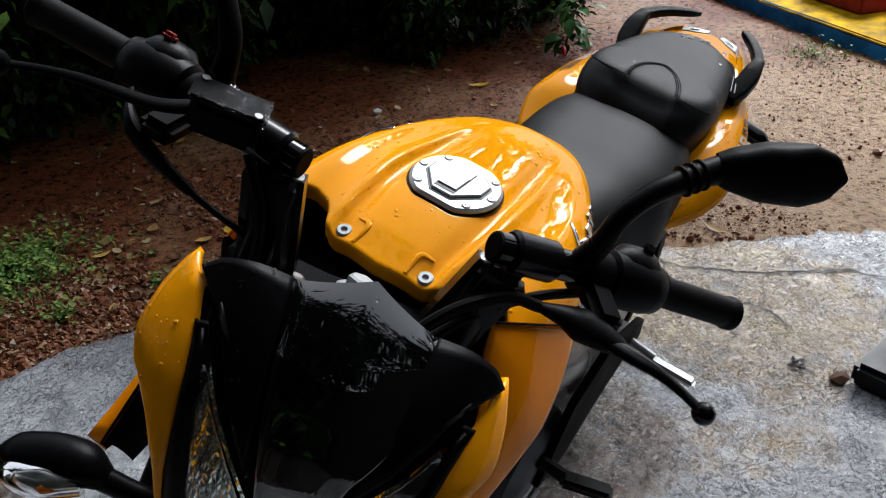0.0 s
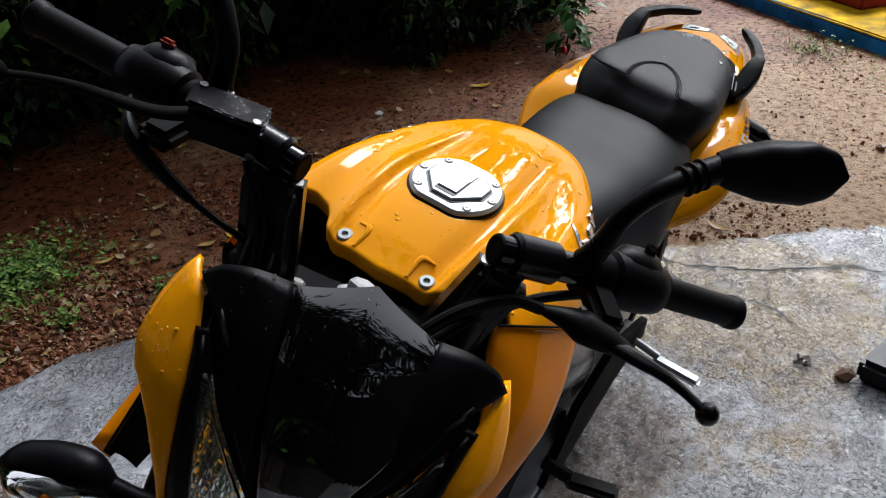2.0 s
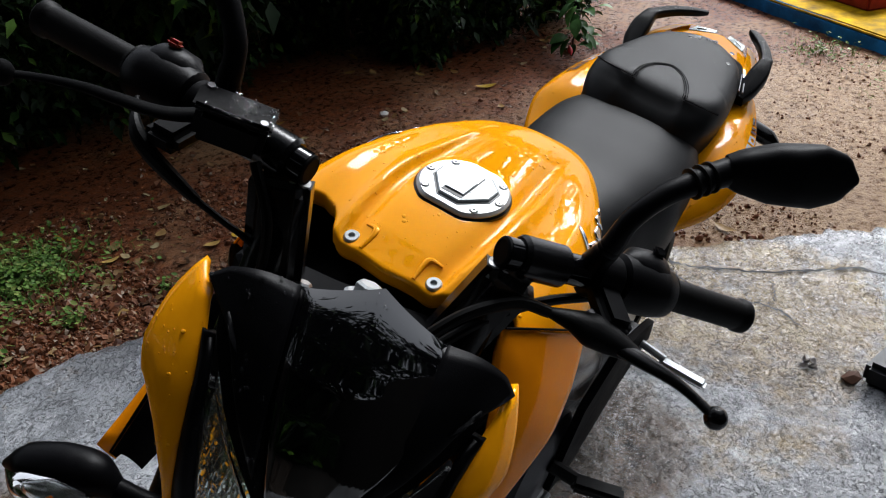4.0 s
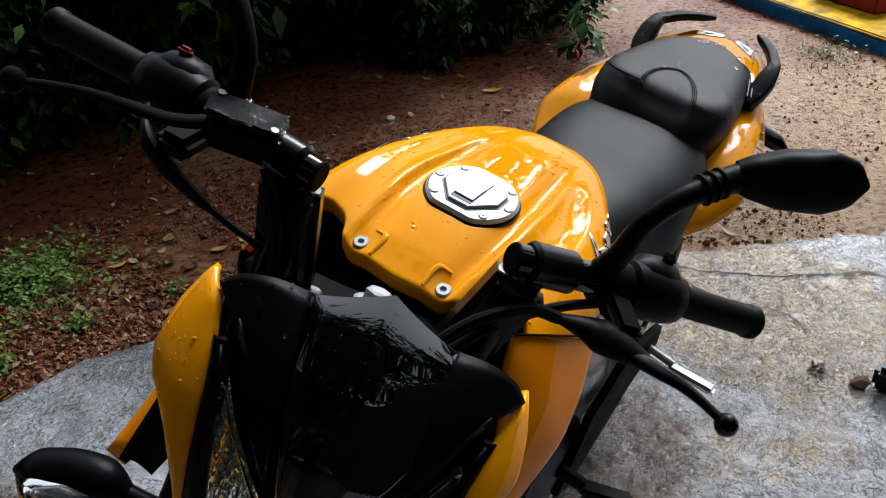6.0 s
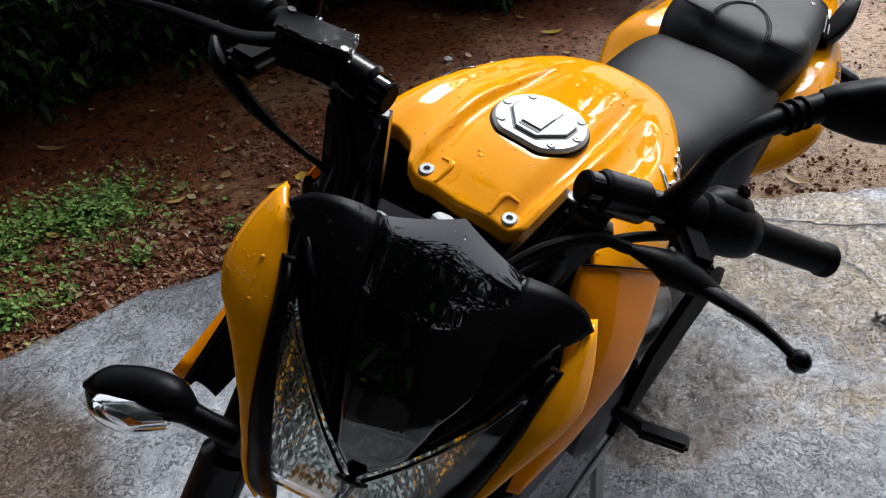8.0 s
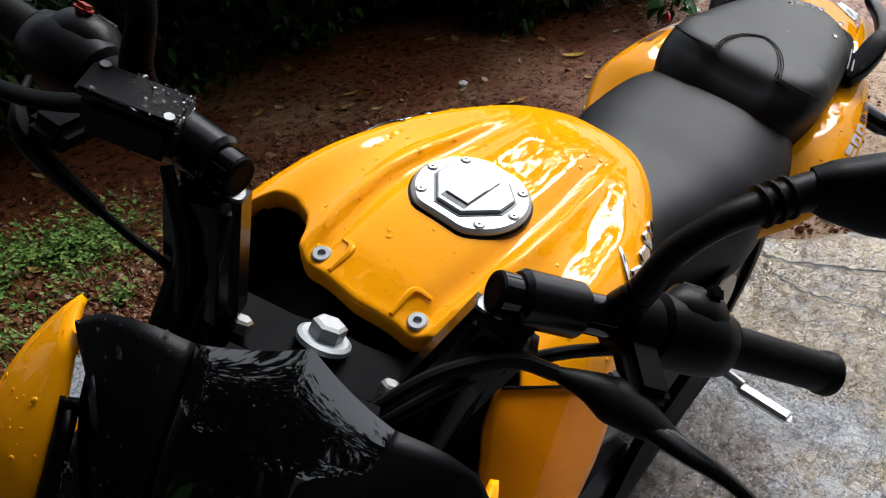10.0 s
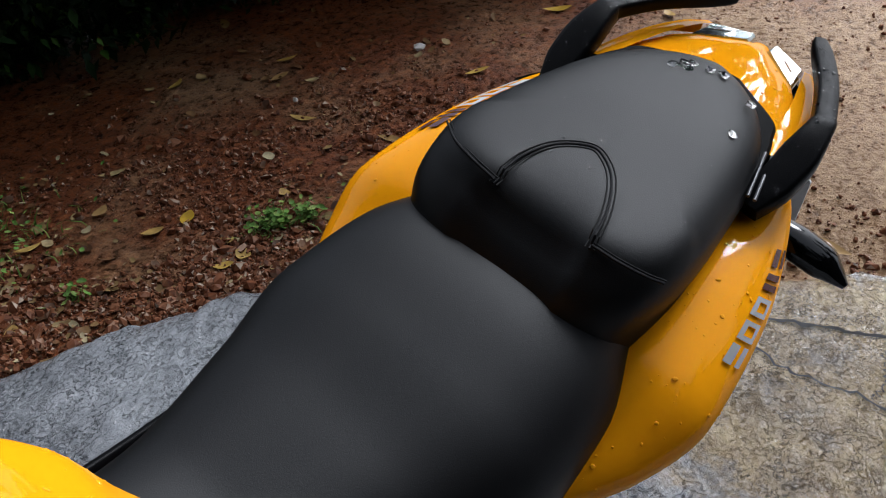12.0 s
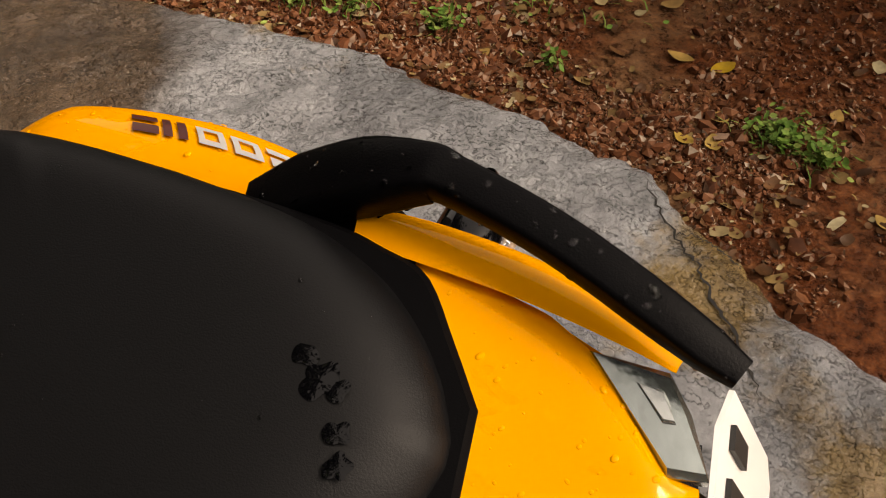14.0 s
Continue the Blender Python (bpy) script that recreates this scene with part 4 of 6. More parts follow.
def tank_surface(x, y):
    """The height of the tank's upper skin."""
    crown, wide = curve_at(x, TX, TCROWN), curve_at(x, TX, TWIDE)
    q = min(abs(y) / wide, 1.0)
    n = lerp_at(x, [-0.04, 0.15], [2.6, 4.7])
    z = SKIRT + (crown - SKIRT) * (1 - q ** n) ** (1 / n)
    k = max(0.0, min(1.0, (x - 0.02) / 0.14))
    rise = k * k * (3 - 2 * k) * max(0.0, min(1.0, (0.42 - x) / 0.04))
    d = abs(y) - curve_at(x, CREASE_X, CREASE_Y)
    z -= 0.008 * rise * math.exp(-((q - 0.46) / 0.19) ** 2)
    fold = rise * max(0.0, min(1.0, (x - 0.09) / 0.14))
    z += fold * 0.0075 * math.exp(-(d / (0.0045 if d < 0 else 0.012)) ** 2)
    z -= fold * 0.005 * math.exp(-((d + 0.014) / 0.010) ** 2)
    z -= fold * 0.004 * math.exp(-((d - 0.036) / 0.014) ** 2)
    return z


def tank_point(u, v):
    s = 2 * v - 1
    a = abs(s)
    if a < 0.88:
        ang = a / 0.88 * math.pi / 2
        q = math.sin(ang) ** (2 / 3.4)
    else:
        q = 1.0
    front = lerp_at(q * 0.147, FY, FX)
    rear = -0.018
    if u < 0.96:
        x = rear + (front - rear) * (u / 0.96) ** 0.85
    else:
        x = front - 0.004 * (u - 0.96) / 0.04
    wide = curve_at(x, TX, TWIDE)
    y = q * wide
    if a < 0.88:
        z = tank_surface(x, y) if q < 0.999 else SKIRT
    else:
        k = (a - 0.88) / 0.12
        z, y = SKIRT - 0.04 * k, wide * (1 - 0.10 * k * k)
    y -= 0.6 * max(0.0, min(1.0, (x - 0.20) / 0.08)) * max(0.0, 0.945 - z)
    if u >= 0.96:
        z -= 0.020 * (u - 0.96) / 0.04
    return Vector((x, math.copysign(y, s), z))


tank_mesh = grid_mesh(tank_point, 110, 181)
tank_mesh = (tank_mesh[0], [tuple(reversed(f)) for f in tank_mesh[1]])
tank = bpart("fuel_tank", tank_mesh, YELLOW, label="glossy yellow fuel tank beaded with rain", sharp=60, solid=0.003, inner=MATTE)
for s in (-1, 1):
    z = tank_surface(0.386, 0.050)
    bpart("tank_bolt", lathe_mesh([(-0.01, 0.0085), (0.002, 0.0085), (0.004, 0.007), (0.004, 0.0035), (0.001, 0.003)], (0.386, s * 0.050, z), (0.25, 0, 1), 20), ALU, tank, "chrome socket bolt")
    ridge = smooth_path([(0.396, s * 0.032, tank_surface(0.395, 0.032)), (0.372, s * 0.032, tank_surface(0.372, 0.032)), (0.366, s * 0.046, tank_surface(0.366, 0.046))], 12)
    bpart("raised_lip", tube_mesh(ridge, [0.002, 0.004, 0.002], 8, 0.8), YELLOW, tank)
# dark inside below the tank's front edge
bpart("tank_lining", grid_mesh(lambda u, v: Vector((0.26 + 0.19 * u, 0.135 * (2 * v - 1), 0.955 - 0.05 * u - 0.5 * (0.135 * (2 * v - 1)) ** 2)), 8, 12), MATTE, tank, "black plastic lining", solid=0.01)

# chrome emblem on each flank, as plain slanted strokes running into one another
EMBLEM = [(0.205, 0.232, 0.615, 0.80, 0.0050), (0.236, 0.190, 0.80, 0.845, 0.0060), (0.214, 0.176, 0.73, 0.82, 0.0052), (0.188, 0.158, 0.74, 0.80, 0.0065), (0.166, 0.140, 0.72, 0.80, 0.0052), (0.146, 0.128, 0.74, 0.76, 0.0035)]
for s in (-1, 1):
    for x0, x1, q0, q1, w in EMBLEM:
        def emblem(u, v, x0=x0, x1=x1, q0=q0, q1=q1, w=w):
            x = x0 + (x1 - x0) * u
            q = q0 + (q1 - q0) * u + (0.13 if s < 0 else 0.10)
            wide = curve_at(x, TX, TWIDE)
            y = wide * min(q, 0.97) + w * (v - 0.5) * (1 - 0.6 * abs(2 * u - 1) ** 2) * 1.8
            y = min(y, 0.975 * wide)
            return Vector((x, s * (y + 0.002), tank_surface(x, y) + 0.0015))
        m = grid_mesh(emblem, 8, 5)
        bpart("emblem_bar", m if (s > 0) == (x1 < x0) else (m[0], [tuple(reversed(f)) for f in m[1]]), CHROME, tank, "chrome emblem stroke", solid=0.003)
    # a bright moulding sweeps along under the strokes
    rim = [Vector((x, s * (0.955 * curve_at(x, TX, TWIDE) + 0.002), tank_surface(x, 0.955 * curve_at(x, TX, TWIDE)) + 0.002)) for x in np.linspace(0.10, 0.34, 30)]
    if s < 0:
        bpart("emblem_bar", tube_mesh(rim, [0.001, 0.0024, 0.003, 0.0024, 0.001], 8), CHROME, tank, "chrome emblem stroke")

# filler cap
CAP = Vector((0.262, 0.0, 1.0255))


def cap_outline(r, front, rear, n=48):
    return [(max(-rear, min(front, r * math.cos(2 * math.pi * k / n))), r * math.sin(2 * math.pi * k / n)) for k in range(n)]


bpart("cap_seat", prism_mesh(cap_outline(0.0535, 0.048, 0.051), 0.010, CAP + Vector((0, 0, -0.010)), (1, 0, 0), (0, 1, 0), 0.002), SATIN, tank)
cap = bpart("filler_cap", prism_mesh(cap_outline(0.0512, 0.0455, 0.0485), 0.0065, CAP - Vector((0, 0, 0.002)), (1, 0, 0), (0, 1, 0), 0.003), ALU, label="brushed aluminium filler cap with rain drops", sharp=20)
for a in (45, 90, 135, -45, -90, -135):
    c = CAP + Vector((0.0435 * math.cos(radians(a)), 0.0435 * math.sin(radians(a)), 0.0035))
    bpart("screw", lathe_mesh([(0, 0.0042), (0.0016, 0.0042), (0.0024, 0.0032), (0.0024, 0.0016), (0.0008, 0.0014)], c, (0, 0, 1), 16), STEEL, cap)
    bpart("screw_seat", lathe_mesh([(0, 0.0052), (0.0012, 0.0052)], c, (0, 0, 1), 16), INK, cap)
# the flap: a six-sided lid with a sunk grip, its wide end to the rear
flap = [(0.033, -0.012), (0.033, 0.012), (0.006, 0.034), (-0.014, 0.034), (-0.031, 0.015), (-0.031, -0.015), (-0.014, -0.034), (0.006, -0.034)]
bpart("lid_groove", prism_mesh([(p[0] * 1.07, p[1] * 1.07) for p in flap], 0.0009, CAP + Vector((0, 0, 0.0043)), (1, 0, 0), (0, 1, 0)), INK, cap)
bpart("lid", prism_mesh(flap, 0.0038, CAP + Vector((0, 0, 0.0045)), (1, 0, 0), (0, 1, 0), 0.0015), ALU, cap, sharp=20)
bpart("lid_grip_groove", prism_mesh([(0.028, -0.0125), (0.028, 0.0125), (-0.022, 0.0125), (-0.022, -0.0125)], 0.0004, CAP + Vector((0, 0, 0.0083)), (1, 0, 0), (0, 1, 0)), INK, cap)
bpart("lid_grip", prism_mesh([(0.0225, -0.0115), (0.0225, 0.0115), (-0.006, 0.0115), (-0.006, -0.0115)], 0.0022, CAP + Vector((0, 0, 0.0084)), (1, 0, 0), (0, 1, 0), 0.001), ALU, cap, sharp=20)
bpart("key_cover", prism_mesh([(-0.0065, -0.0115), (-0.0065, 0.0115), (-0.0215, 0.0115), (-0.0215, -0.0115)], 0.0012, CAP + Vector((0, 0, 0.0084)), (1, 0, 0), (0, 1, 0), 0.0006), STEEL, cap, sharp=20)

# tank shrouds
for s in (1, -1):
    def shroud(u, v):
        at = [0, 0.2, 0.4, 0.7, 1]
        # the body under the left wing lies further in than the bare right shroud
        uy, ly = ([0.145, 0.138, 0.130, 0.138, 0.150], [0.115, 0.115, 0.120, 0.140, 0.153]) if s > 0 else ([0.168, 0.150, 0.135, 0.140, 0.150], [0.168, 0.173, 0.173, 0.166, 0.153])
        uz = [0.90, 0.91, 0.92, 0.885, 0.785] if s > 0 else [0.945, 0.970, 0.985, 0.915, 0.785]
        U = Vector((lerp_at(u, at, [0.235, 0.29, 0.37, 0.50, 0.61]), lerp_at(u, at, uy), lerp_at(u, at, uz)))
        L = Vector((lerp_at(u, at, [0.205, 0.235, 0.34, 0.47, 0.60]), lerp_at(u, at, ly), lerp_at(u, at, [0.80, 0.715, 0.705, 0.748, 0.762])))
        I = Vector((lerp_at(u, at, [0.33, 0.375, 0.425, 0.49, 0.59]), lerp_at(u, at, [0.095, 0.095, 0.095, 0.10, 0.125]), lerp_at(u, at, [0.895, 0.895, 0.895, 0.845, 0.760])))
        if v < 0.3:
            p = I + (U - I) * (v / 0.3)
            p.z += 0.008 * math.sin(math.pi * v / 0.3)
        else:
            k = (v - 0.3) / 0.7
            p = U + (L - U) * k
            p.y += (0.012 if s > 0 else 0.022) * math.sin(math.pi * k)
        return Vector((p.x, s * p.y, p.z))
    m = grid_mesh(lambda u, v: shroud(u, 0.3 * v), 30, 8)
    bpart("shroud_return", m if s < 0 else (m[0], [tuple(reversed(f)) for f in m[1]]), MATTE, sharp=50, label="black inner edge of the shroud")
    m = grid_mesh(lambda u, v: shroud(u, 0.27 + 0.73 * v), 30, 22)
    bpart("tank_shroud", m if s < 0 else (m[0], [tuple(reversed(f)) for f in m[1]]), SHADED_YELLOW, label="yellow tank shroud, coloured deeper for shade", solid=0.004, sharp=50, inner=MATTE)

# a wing over the left shroud runs forward from the tank's front corner, its face turned up and out
WING_AT = [0.0, 0.2, 0.4, 0.6, 0.8, 1.0]
WING_OUT = [(0.273, 0.175, 0.944), (0.302, 0.187, 0.922), (0.338, 0.197, 0.905), (0.388, 0.204, 0.889), (0.458, 0.203, 0.880), (0.540, 0.192, 0.860)]
WING_IN = [(0.402, 0.130, 1.006), (0.424, 0.139, 0.991), (0.436, 0.150, 0.972), (0.462, 0.166, 0.944), (0.500, 0.178, 0.914), (0.550, 0.184, 0.868)]


def along_edge(pts, u):
    return Vector(tuple(curve_at(u, WING_AT, [p[k] for p in pts]) for k in range(3)))


def shroud_wing(u, v):
    """v from the inner edge to the outer one, crowned a little across."""
    p = along_edge(WING_IN, u).lerp(along_edge(WING_OUT, u), v)
    return p + Vector((0, 0.8, 0.5)) * (0.006 + 0.007 * math.sin(math.pi * v))


wing_mesh = grid_mesh(shroud_wing, 30, 16)
shroud_cover = bpart("shroud_wing", (wing_mesh[0], [tuple(reversed(f)) for f in wing_mesh[1]]), SHADED_YELLOW, label="yellow wing of the tank shroud, coloured deeper for shade", solid=0.003, sharp=60, inner=MATTE)
bpart("lining", grid_mesh(lambda u, v: along_edge(WING_OUT, u) + Vector((0.01, -0.05, -0.07)) * v - Vector((0, 0.002, 0.002)), 24, 4), DULL, shroud_cover, "black lining under the wing", solid=0.003)
bpart("joint", tube_mesh([shroud_wing(0.0, v) + Vector((-0.001, 0.001, 0.001)) for v in np.linspace(0.02, 0.98, 14)], 0.0012, 8), DULL, shroud_cover, "dark joint line")

# rider's seat
SX = [-0.355, -0.30, -0.22, -0.14, -0.06, 0.0, 0.06]
STOP = [0.898, 0.898, 0.888, 0.876, 0.873, 0.885, 0.912]
SWIDE = [0.116, 0.135, 0.140, 0.120, 0.098, 0.086, 0.080]


def seat_point(u, v):
    x = -0.355 + 0.415 * u
    top, wide = curve_at(x, SX, STOP), curve_at(x, SX, SWIDE)
    s = 2 * v - 1
    ang = abs(s) * math.pi / 2 * 1.05
    q = min(1.0, math.sin(min(ang, math.pi / 2))) ** (2 / 3.1)
    z = top - 0.096 + 0.096 * max(0.0, math.cos(min(ang, math.pi / 2))) ** (2 / 3.1)
    if abs(s) > 0.95:
        z -= 0.05 * (abs(s) - 0.95) / 0.05
    return Vector((x, math.copysign(q * wide, s), z))


bpart("rider_seat", grid_mesh(seat_point, 44, 60), VINYL, label="black vinyl rider's seat", sharp=70)

# pillion seat
PX = [-0.630, -0.622, -0.606, -0.585, -0.55, -0.50, -0.44, -0.38, -0.33]
PWIDE = [0.012, 0.034, 0.055, 0.071, 0.087, 0.100, 0.110, 0.117, 0.120]


def pillion_wide(x):
    return curve_at(x, PX, PWIDE)


def pillion_top(x, y):
    return 0.945 - 0.006 * (y / 0.11) ** 2 - 0.10 * max(0.0, -0.56 - x) ** 1.6


def pillion_point(u, v):
    """Top skin first, then over a rounded rim and down the sides."""
    a = 2 * math.pi * u
    n = 4.4
    c, s = math.cos(a), math.sin(a)
    if v <= 0.72:
        k = v / 0.72
    else:
        k = 1.0
    cx, half = -0.482, 0.148
    ex = abs(c) ** (2 / n) * (1 if c > 0 else -1)
    ey = abs(s) ** (2 / n) * (1 if s > 0 else -1)
    x = cx + half * ex * k
    wx = pillion_wide(min(-0.335, max(-0.64, cx + half * ex)))
    y = wx * ey * k
    z = pillion_top(x, y)
    edge = k ** (16 if ex > 0.5 else 9)
    lean = max(0.0, min(1.0, (x + 0.405) / 0.065)) ** 2 * max(0.0, 1 - ((y - 0.009) / 0.050) ** 4)
    z -= 0.010 * lean
    z -= 0.015 * edge
    if v > 0.72:
        w = (v - 0.72) / 0.28
        z -= 0.066 * w
        grow = 0.004 * math.sin(math.pi * min(1, w * 1.5)) + (0.010 * w if ex < 0 else 0.0) * min(1.0, -ex * 1.5)
        x += grow * ex
        y += grow * ey
        if ex > 0.6:
            x += 0.052 * w ** 0.8 * min(1.0, (ex - 0.6) / 0.25) * (0.55 + 0.45 * (1 - (y / 0.12) ** 2))
    return Vector((x, y, z))


pillion = bpart("pillion_seat", grid_mesh(pillion_point, 120, 40, close_u=True), VINYL, label="black vinyl pillion seat with stitched seams and rain drops", sharp=80)
arch = smooth_path([(-0.338, -0.032, 0), (-0.375, -0.033, 0), (-0.405, -0.024, 0), (-0.424, -0.004, 0), (-0.421, 0.012, 0), (-0.405, 0.030, 0), (-0.375, 0.047, 0), (-0.340, 0.058, 0)], 60)
for off, r, mat_, nm in ((0.0, 0.0011, PIPING, "piping"), (0.0034, 0.0006, THREAD, "stitching"), (-0.0034, 0.0006, THREAD, "stitching")):
    path = []
    for k, q in enumerate(arch):
        t = (arch[min(k + 1, 59)] - arch[max(k - 1, 0)]).normalized()
        q = q + Vector((-t.y, t.x, 0)) * off
        path.append((q.x, q.y, pillion_top(q.x, q.y) + 0.0002 - (0.006 if q.x > -0.348 else 0)))
    bpart(nm, tube_mesh(path, r, 8), mat_, pillion)
for pts in ([(-0.340, -0.032), (-0.346, -0.06), (-0.355, -0.085), (-0.372, -0.108)], [(-0.342, 0.058), (-0.345, 0.08), (-0.352, 0.10), (-0.36, 0.112)]):
    base = smooth_path([(x, y, 0) for x, y in pts], 24)
    for off, r, mat_, nm in ((0.0, 0.0011, PIPING, "piping"), (-0.0034, 0.0006, THREAD, "stitching")):
        bpart(nm, tube_mesh([(q.x + off, q.y, pillion_top(q.x, q.y) - 0.0035 - 0.006 * (abs(q.y) / 0.115) ** 6) for q in base], r, 8), mat_, pillion)


RIM = [(-0.640, 0.020), (-0.625, 0.046), (-0.607, 0.074), (-0.585, 0.084), (-0.56, 0.092), (-0.50, 0.102), (-0.45, 0.106), (-0.42, 0.102)]
rim_curve = smooth_path([(x, y, 0) for x, y in RIM], 30)
rim_outline = [(q.x, -q.y) for q in rim_curve] + [(q.x, q.y) for q in reversed(rim_curve)]
bpart("seat_base", prism_mesh(rim_outline, 0.052, (0, 0, 0.870), (1, 0, 0), (0, 1, 0), 0.003), DULL, pillion, "black seat base rim")

# tail: side panels, centre cowl, lights
QX = [-0.72, -0.68, -0.62, -0.56, -0.45, -0.36, -0.30, -0.24, -0.19]
QTOPZ = [0.894, 0.895, 0.895, 0.890, 0.880, 0.863, 0.828, 0.795, 0.765]
QTOPY = [0.040, 0.064, 0.088, 0.104, 0.117, 0.122, 0.126, 0.128, 0.122]
QBOTZ = [0.880, 0.878, 0.872, 0.855, 0.806, 0.772, 0.758, 0.760, 0.762]
QBULGE = [0.000, 0.000, 0.006, 0.036, 0.069, 0.079, 0.055, 0.016, 0.004]


def side_panel(u, v):
    x = -0.72 + 0.53 * u
    z0, z1 = curve_at(x, QX, QTOPZ), curve_at(x, QX, QBOTZ)
    y0, b = curve_at(x, QX, QTOPY), curve_at(x, QX, QBULGE)
    if v < 0.08:
        return Vector((x, y0 - 0.02 * (1 - v / 0.08), z0 - 0.004 * (1 - v / 0.08)))
    k = (v - 0.08) / 0.92
    return Vector((x, y0 + b * max(0.0, math.sin(math.pi * min(1, k))) ** 0.45 * (1 - 0.25 * k) - 0.006 * k, z0 + (z1 - z0) * k))


def panel_at(x, k, lift=0.0015):
    p = side_panel((x + 0.72) / 0.53, 0.08 + 0.92 * k)
    q = side_panel((x + 0.72) / 0.53, 0.08 + 0.92 * (k + 0.02))
    n = Vector((0, p.z - q.z, q.y - p.y)).normalized()
    return p + n * lift


panel_mesh = grid_mesh(side_panel, 46, 30)
for s in (1, -1):
    m = (panel_mesh[0], [tuple(reversed(f)) for f in panel_mesh[1]])
    pan = bpart("tail_panel", m if s > 0 else mirrored(m), YELLOW, label="glossy yellow tail side panel", solid=0.004, sharp=60, inner=MATTE)
    # tail marking, as plain slanted shapes: three silver, two dark
    if s > 0:
        shapes = [(-0.398, DECAL_GREY, "pair"), (-0.422, DECAL_GREY, "ring"), (-0.447, DECAL_GREY, "ring"), (-0.474, DECAL_DARK, "bars"), (-0.498, DECAL_DARK, "pair")]
        low, high, w = 0.235, 0.115, 0.019
    else:
        shapes = [(-0.413, DECAL_DARK, "pair"), (-0.434, DECAL_DARK, "bars"), (-0.457, DECAL_GREY, "ring"), (-0.480, DECAL_GREY, "ring"), (-0.503, DECAL_GREY, "pair")]
        low, high, w = 0.135, 0.060, 0.018
    slant = 0.010 if s > 0 else -0.010
    for x, mat_, form in shapes:
        t = 0.24
        rails = {"ring": [(0, t, 0, 1), (1 - t, 1, 0, 1), (0, 1, 0, t), (0, 1, 1 - t, 1)], "pair": [(0, 1, 0, 0.36), (0, 1, 0.58, 1)], "bars": [(0, 0.34, 0, 1), (0.56, 0.9, 0, 1)]}[form]
        bars = []
        for a0, a1, b0, b1 in rails:
            def bar(u, v, x=x, a0=a0, a1=a1, b0=b0, b1=b1):
                a, b = a0 + (a1 - a0) * u, b0 + (b1 - b0) * v
                return panel_at(x - w * a + slant * (b - 0.5), low + (high - low) * b)
            g = grid_mesh(bar, 4, 5)
            bars.append(g if s < 0 else (g[0], [tuple(reversed(f)) for f in g[1]]))
        bars = merge(*bars)
        bpart("marking", bars if s > 0 else ([Vector((p.x, -p.y, p.z)) for p in bars[0]], bars[1]), mat_, pan, "slanted marking stroke")


def cowl_point(u, v):
    """The yellow hump behind the pillion seat."""
    x = -0.60 - 0.128 * u
    w = lerp_at(x, [-0.730, -0.715, -0.680, -0.66, -0.60], [0.009, 0.011, 0.055, 0.068, 0.087])
    s = 2 * v - 1
    z = 0.919 - 0.004 * u - 0.006 * max(0, u - 0.85) / 0.15 - 0.004 * abs(s) ** 3
    return Vector((x, w * s, z))


bpart("tail_cowl", grid_mesh(cowl_point, 24, 28), YELLOW, label="yellow tail cowl with rain drops", solid=0.004, sharp=60)
for s in (1, -1):
    crest = smooth_path([(-0.570, 0.086, 0.916), (-0.605, 0.0785, 0.920), (-0.650, 0.069, 0.920), (-0.690, 0.0585, 0.917), (-0.714, 0.052, 0.912)], 20)
    skirt = smooth_path([(-0.566, 0.116, 0.894), (-0.605, 0.111, 0.896), (-0.650, 0.101, 0.896), (-0.690, 0.087, 0.894), (-0.722, 0.064, 0.890)], 20)
    m = grid_mesh(lambda u, v: crest[round(u * 19)].lerp(skirt[round(u * 19)], v) + Vector((0, 0.5, 1)) * 0.007 * math.sin(math.pi * v), 20, 10)
    bpart("tail_ridge", m if s > 0 else mirrored(m), YELLOW, label="yellow shoulder of the tail", sharp=60)
    outline = [(-0.678, s * 0.056), (-0.712, s * 0.052), (-0.722, s * 0.036), (-0.731, s * 0.011), (-0.715, s * 0.010)]
    if s < 0:
        outline.reverse()
    light = bpart("tail_light", prism_mesh(outline, 0.010, (0, 0, 0.904), (1, 0, 0), (0, 1, 0), 0.003), SMOKE, label="clear tail lamp with a silvered inside", sharp=20)
    mid = [(x * 0.34 - 0.468, y * 0.34 + s * 0.026) for x, y in outline]
    bpart("reflector", prism_mesh(mid, 0.0115, (0, 0, 0.904), (1, 0, 0), (0, 1, 0), 0.002), LAMP_GREY, light, "bright reflector cell", 20)
bpart("tail_underside", box_mesh((0.13, 0.09, 0.05), (-0.665, 0, 0.872), bevel=0.012), SATIN)

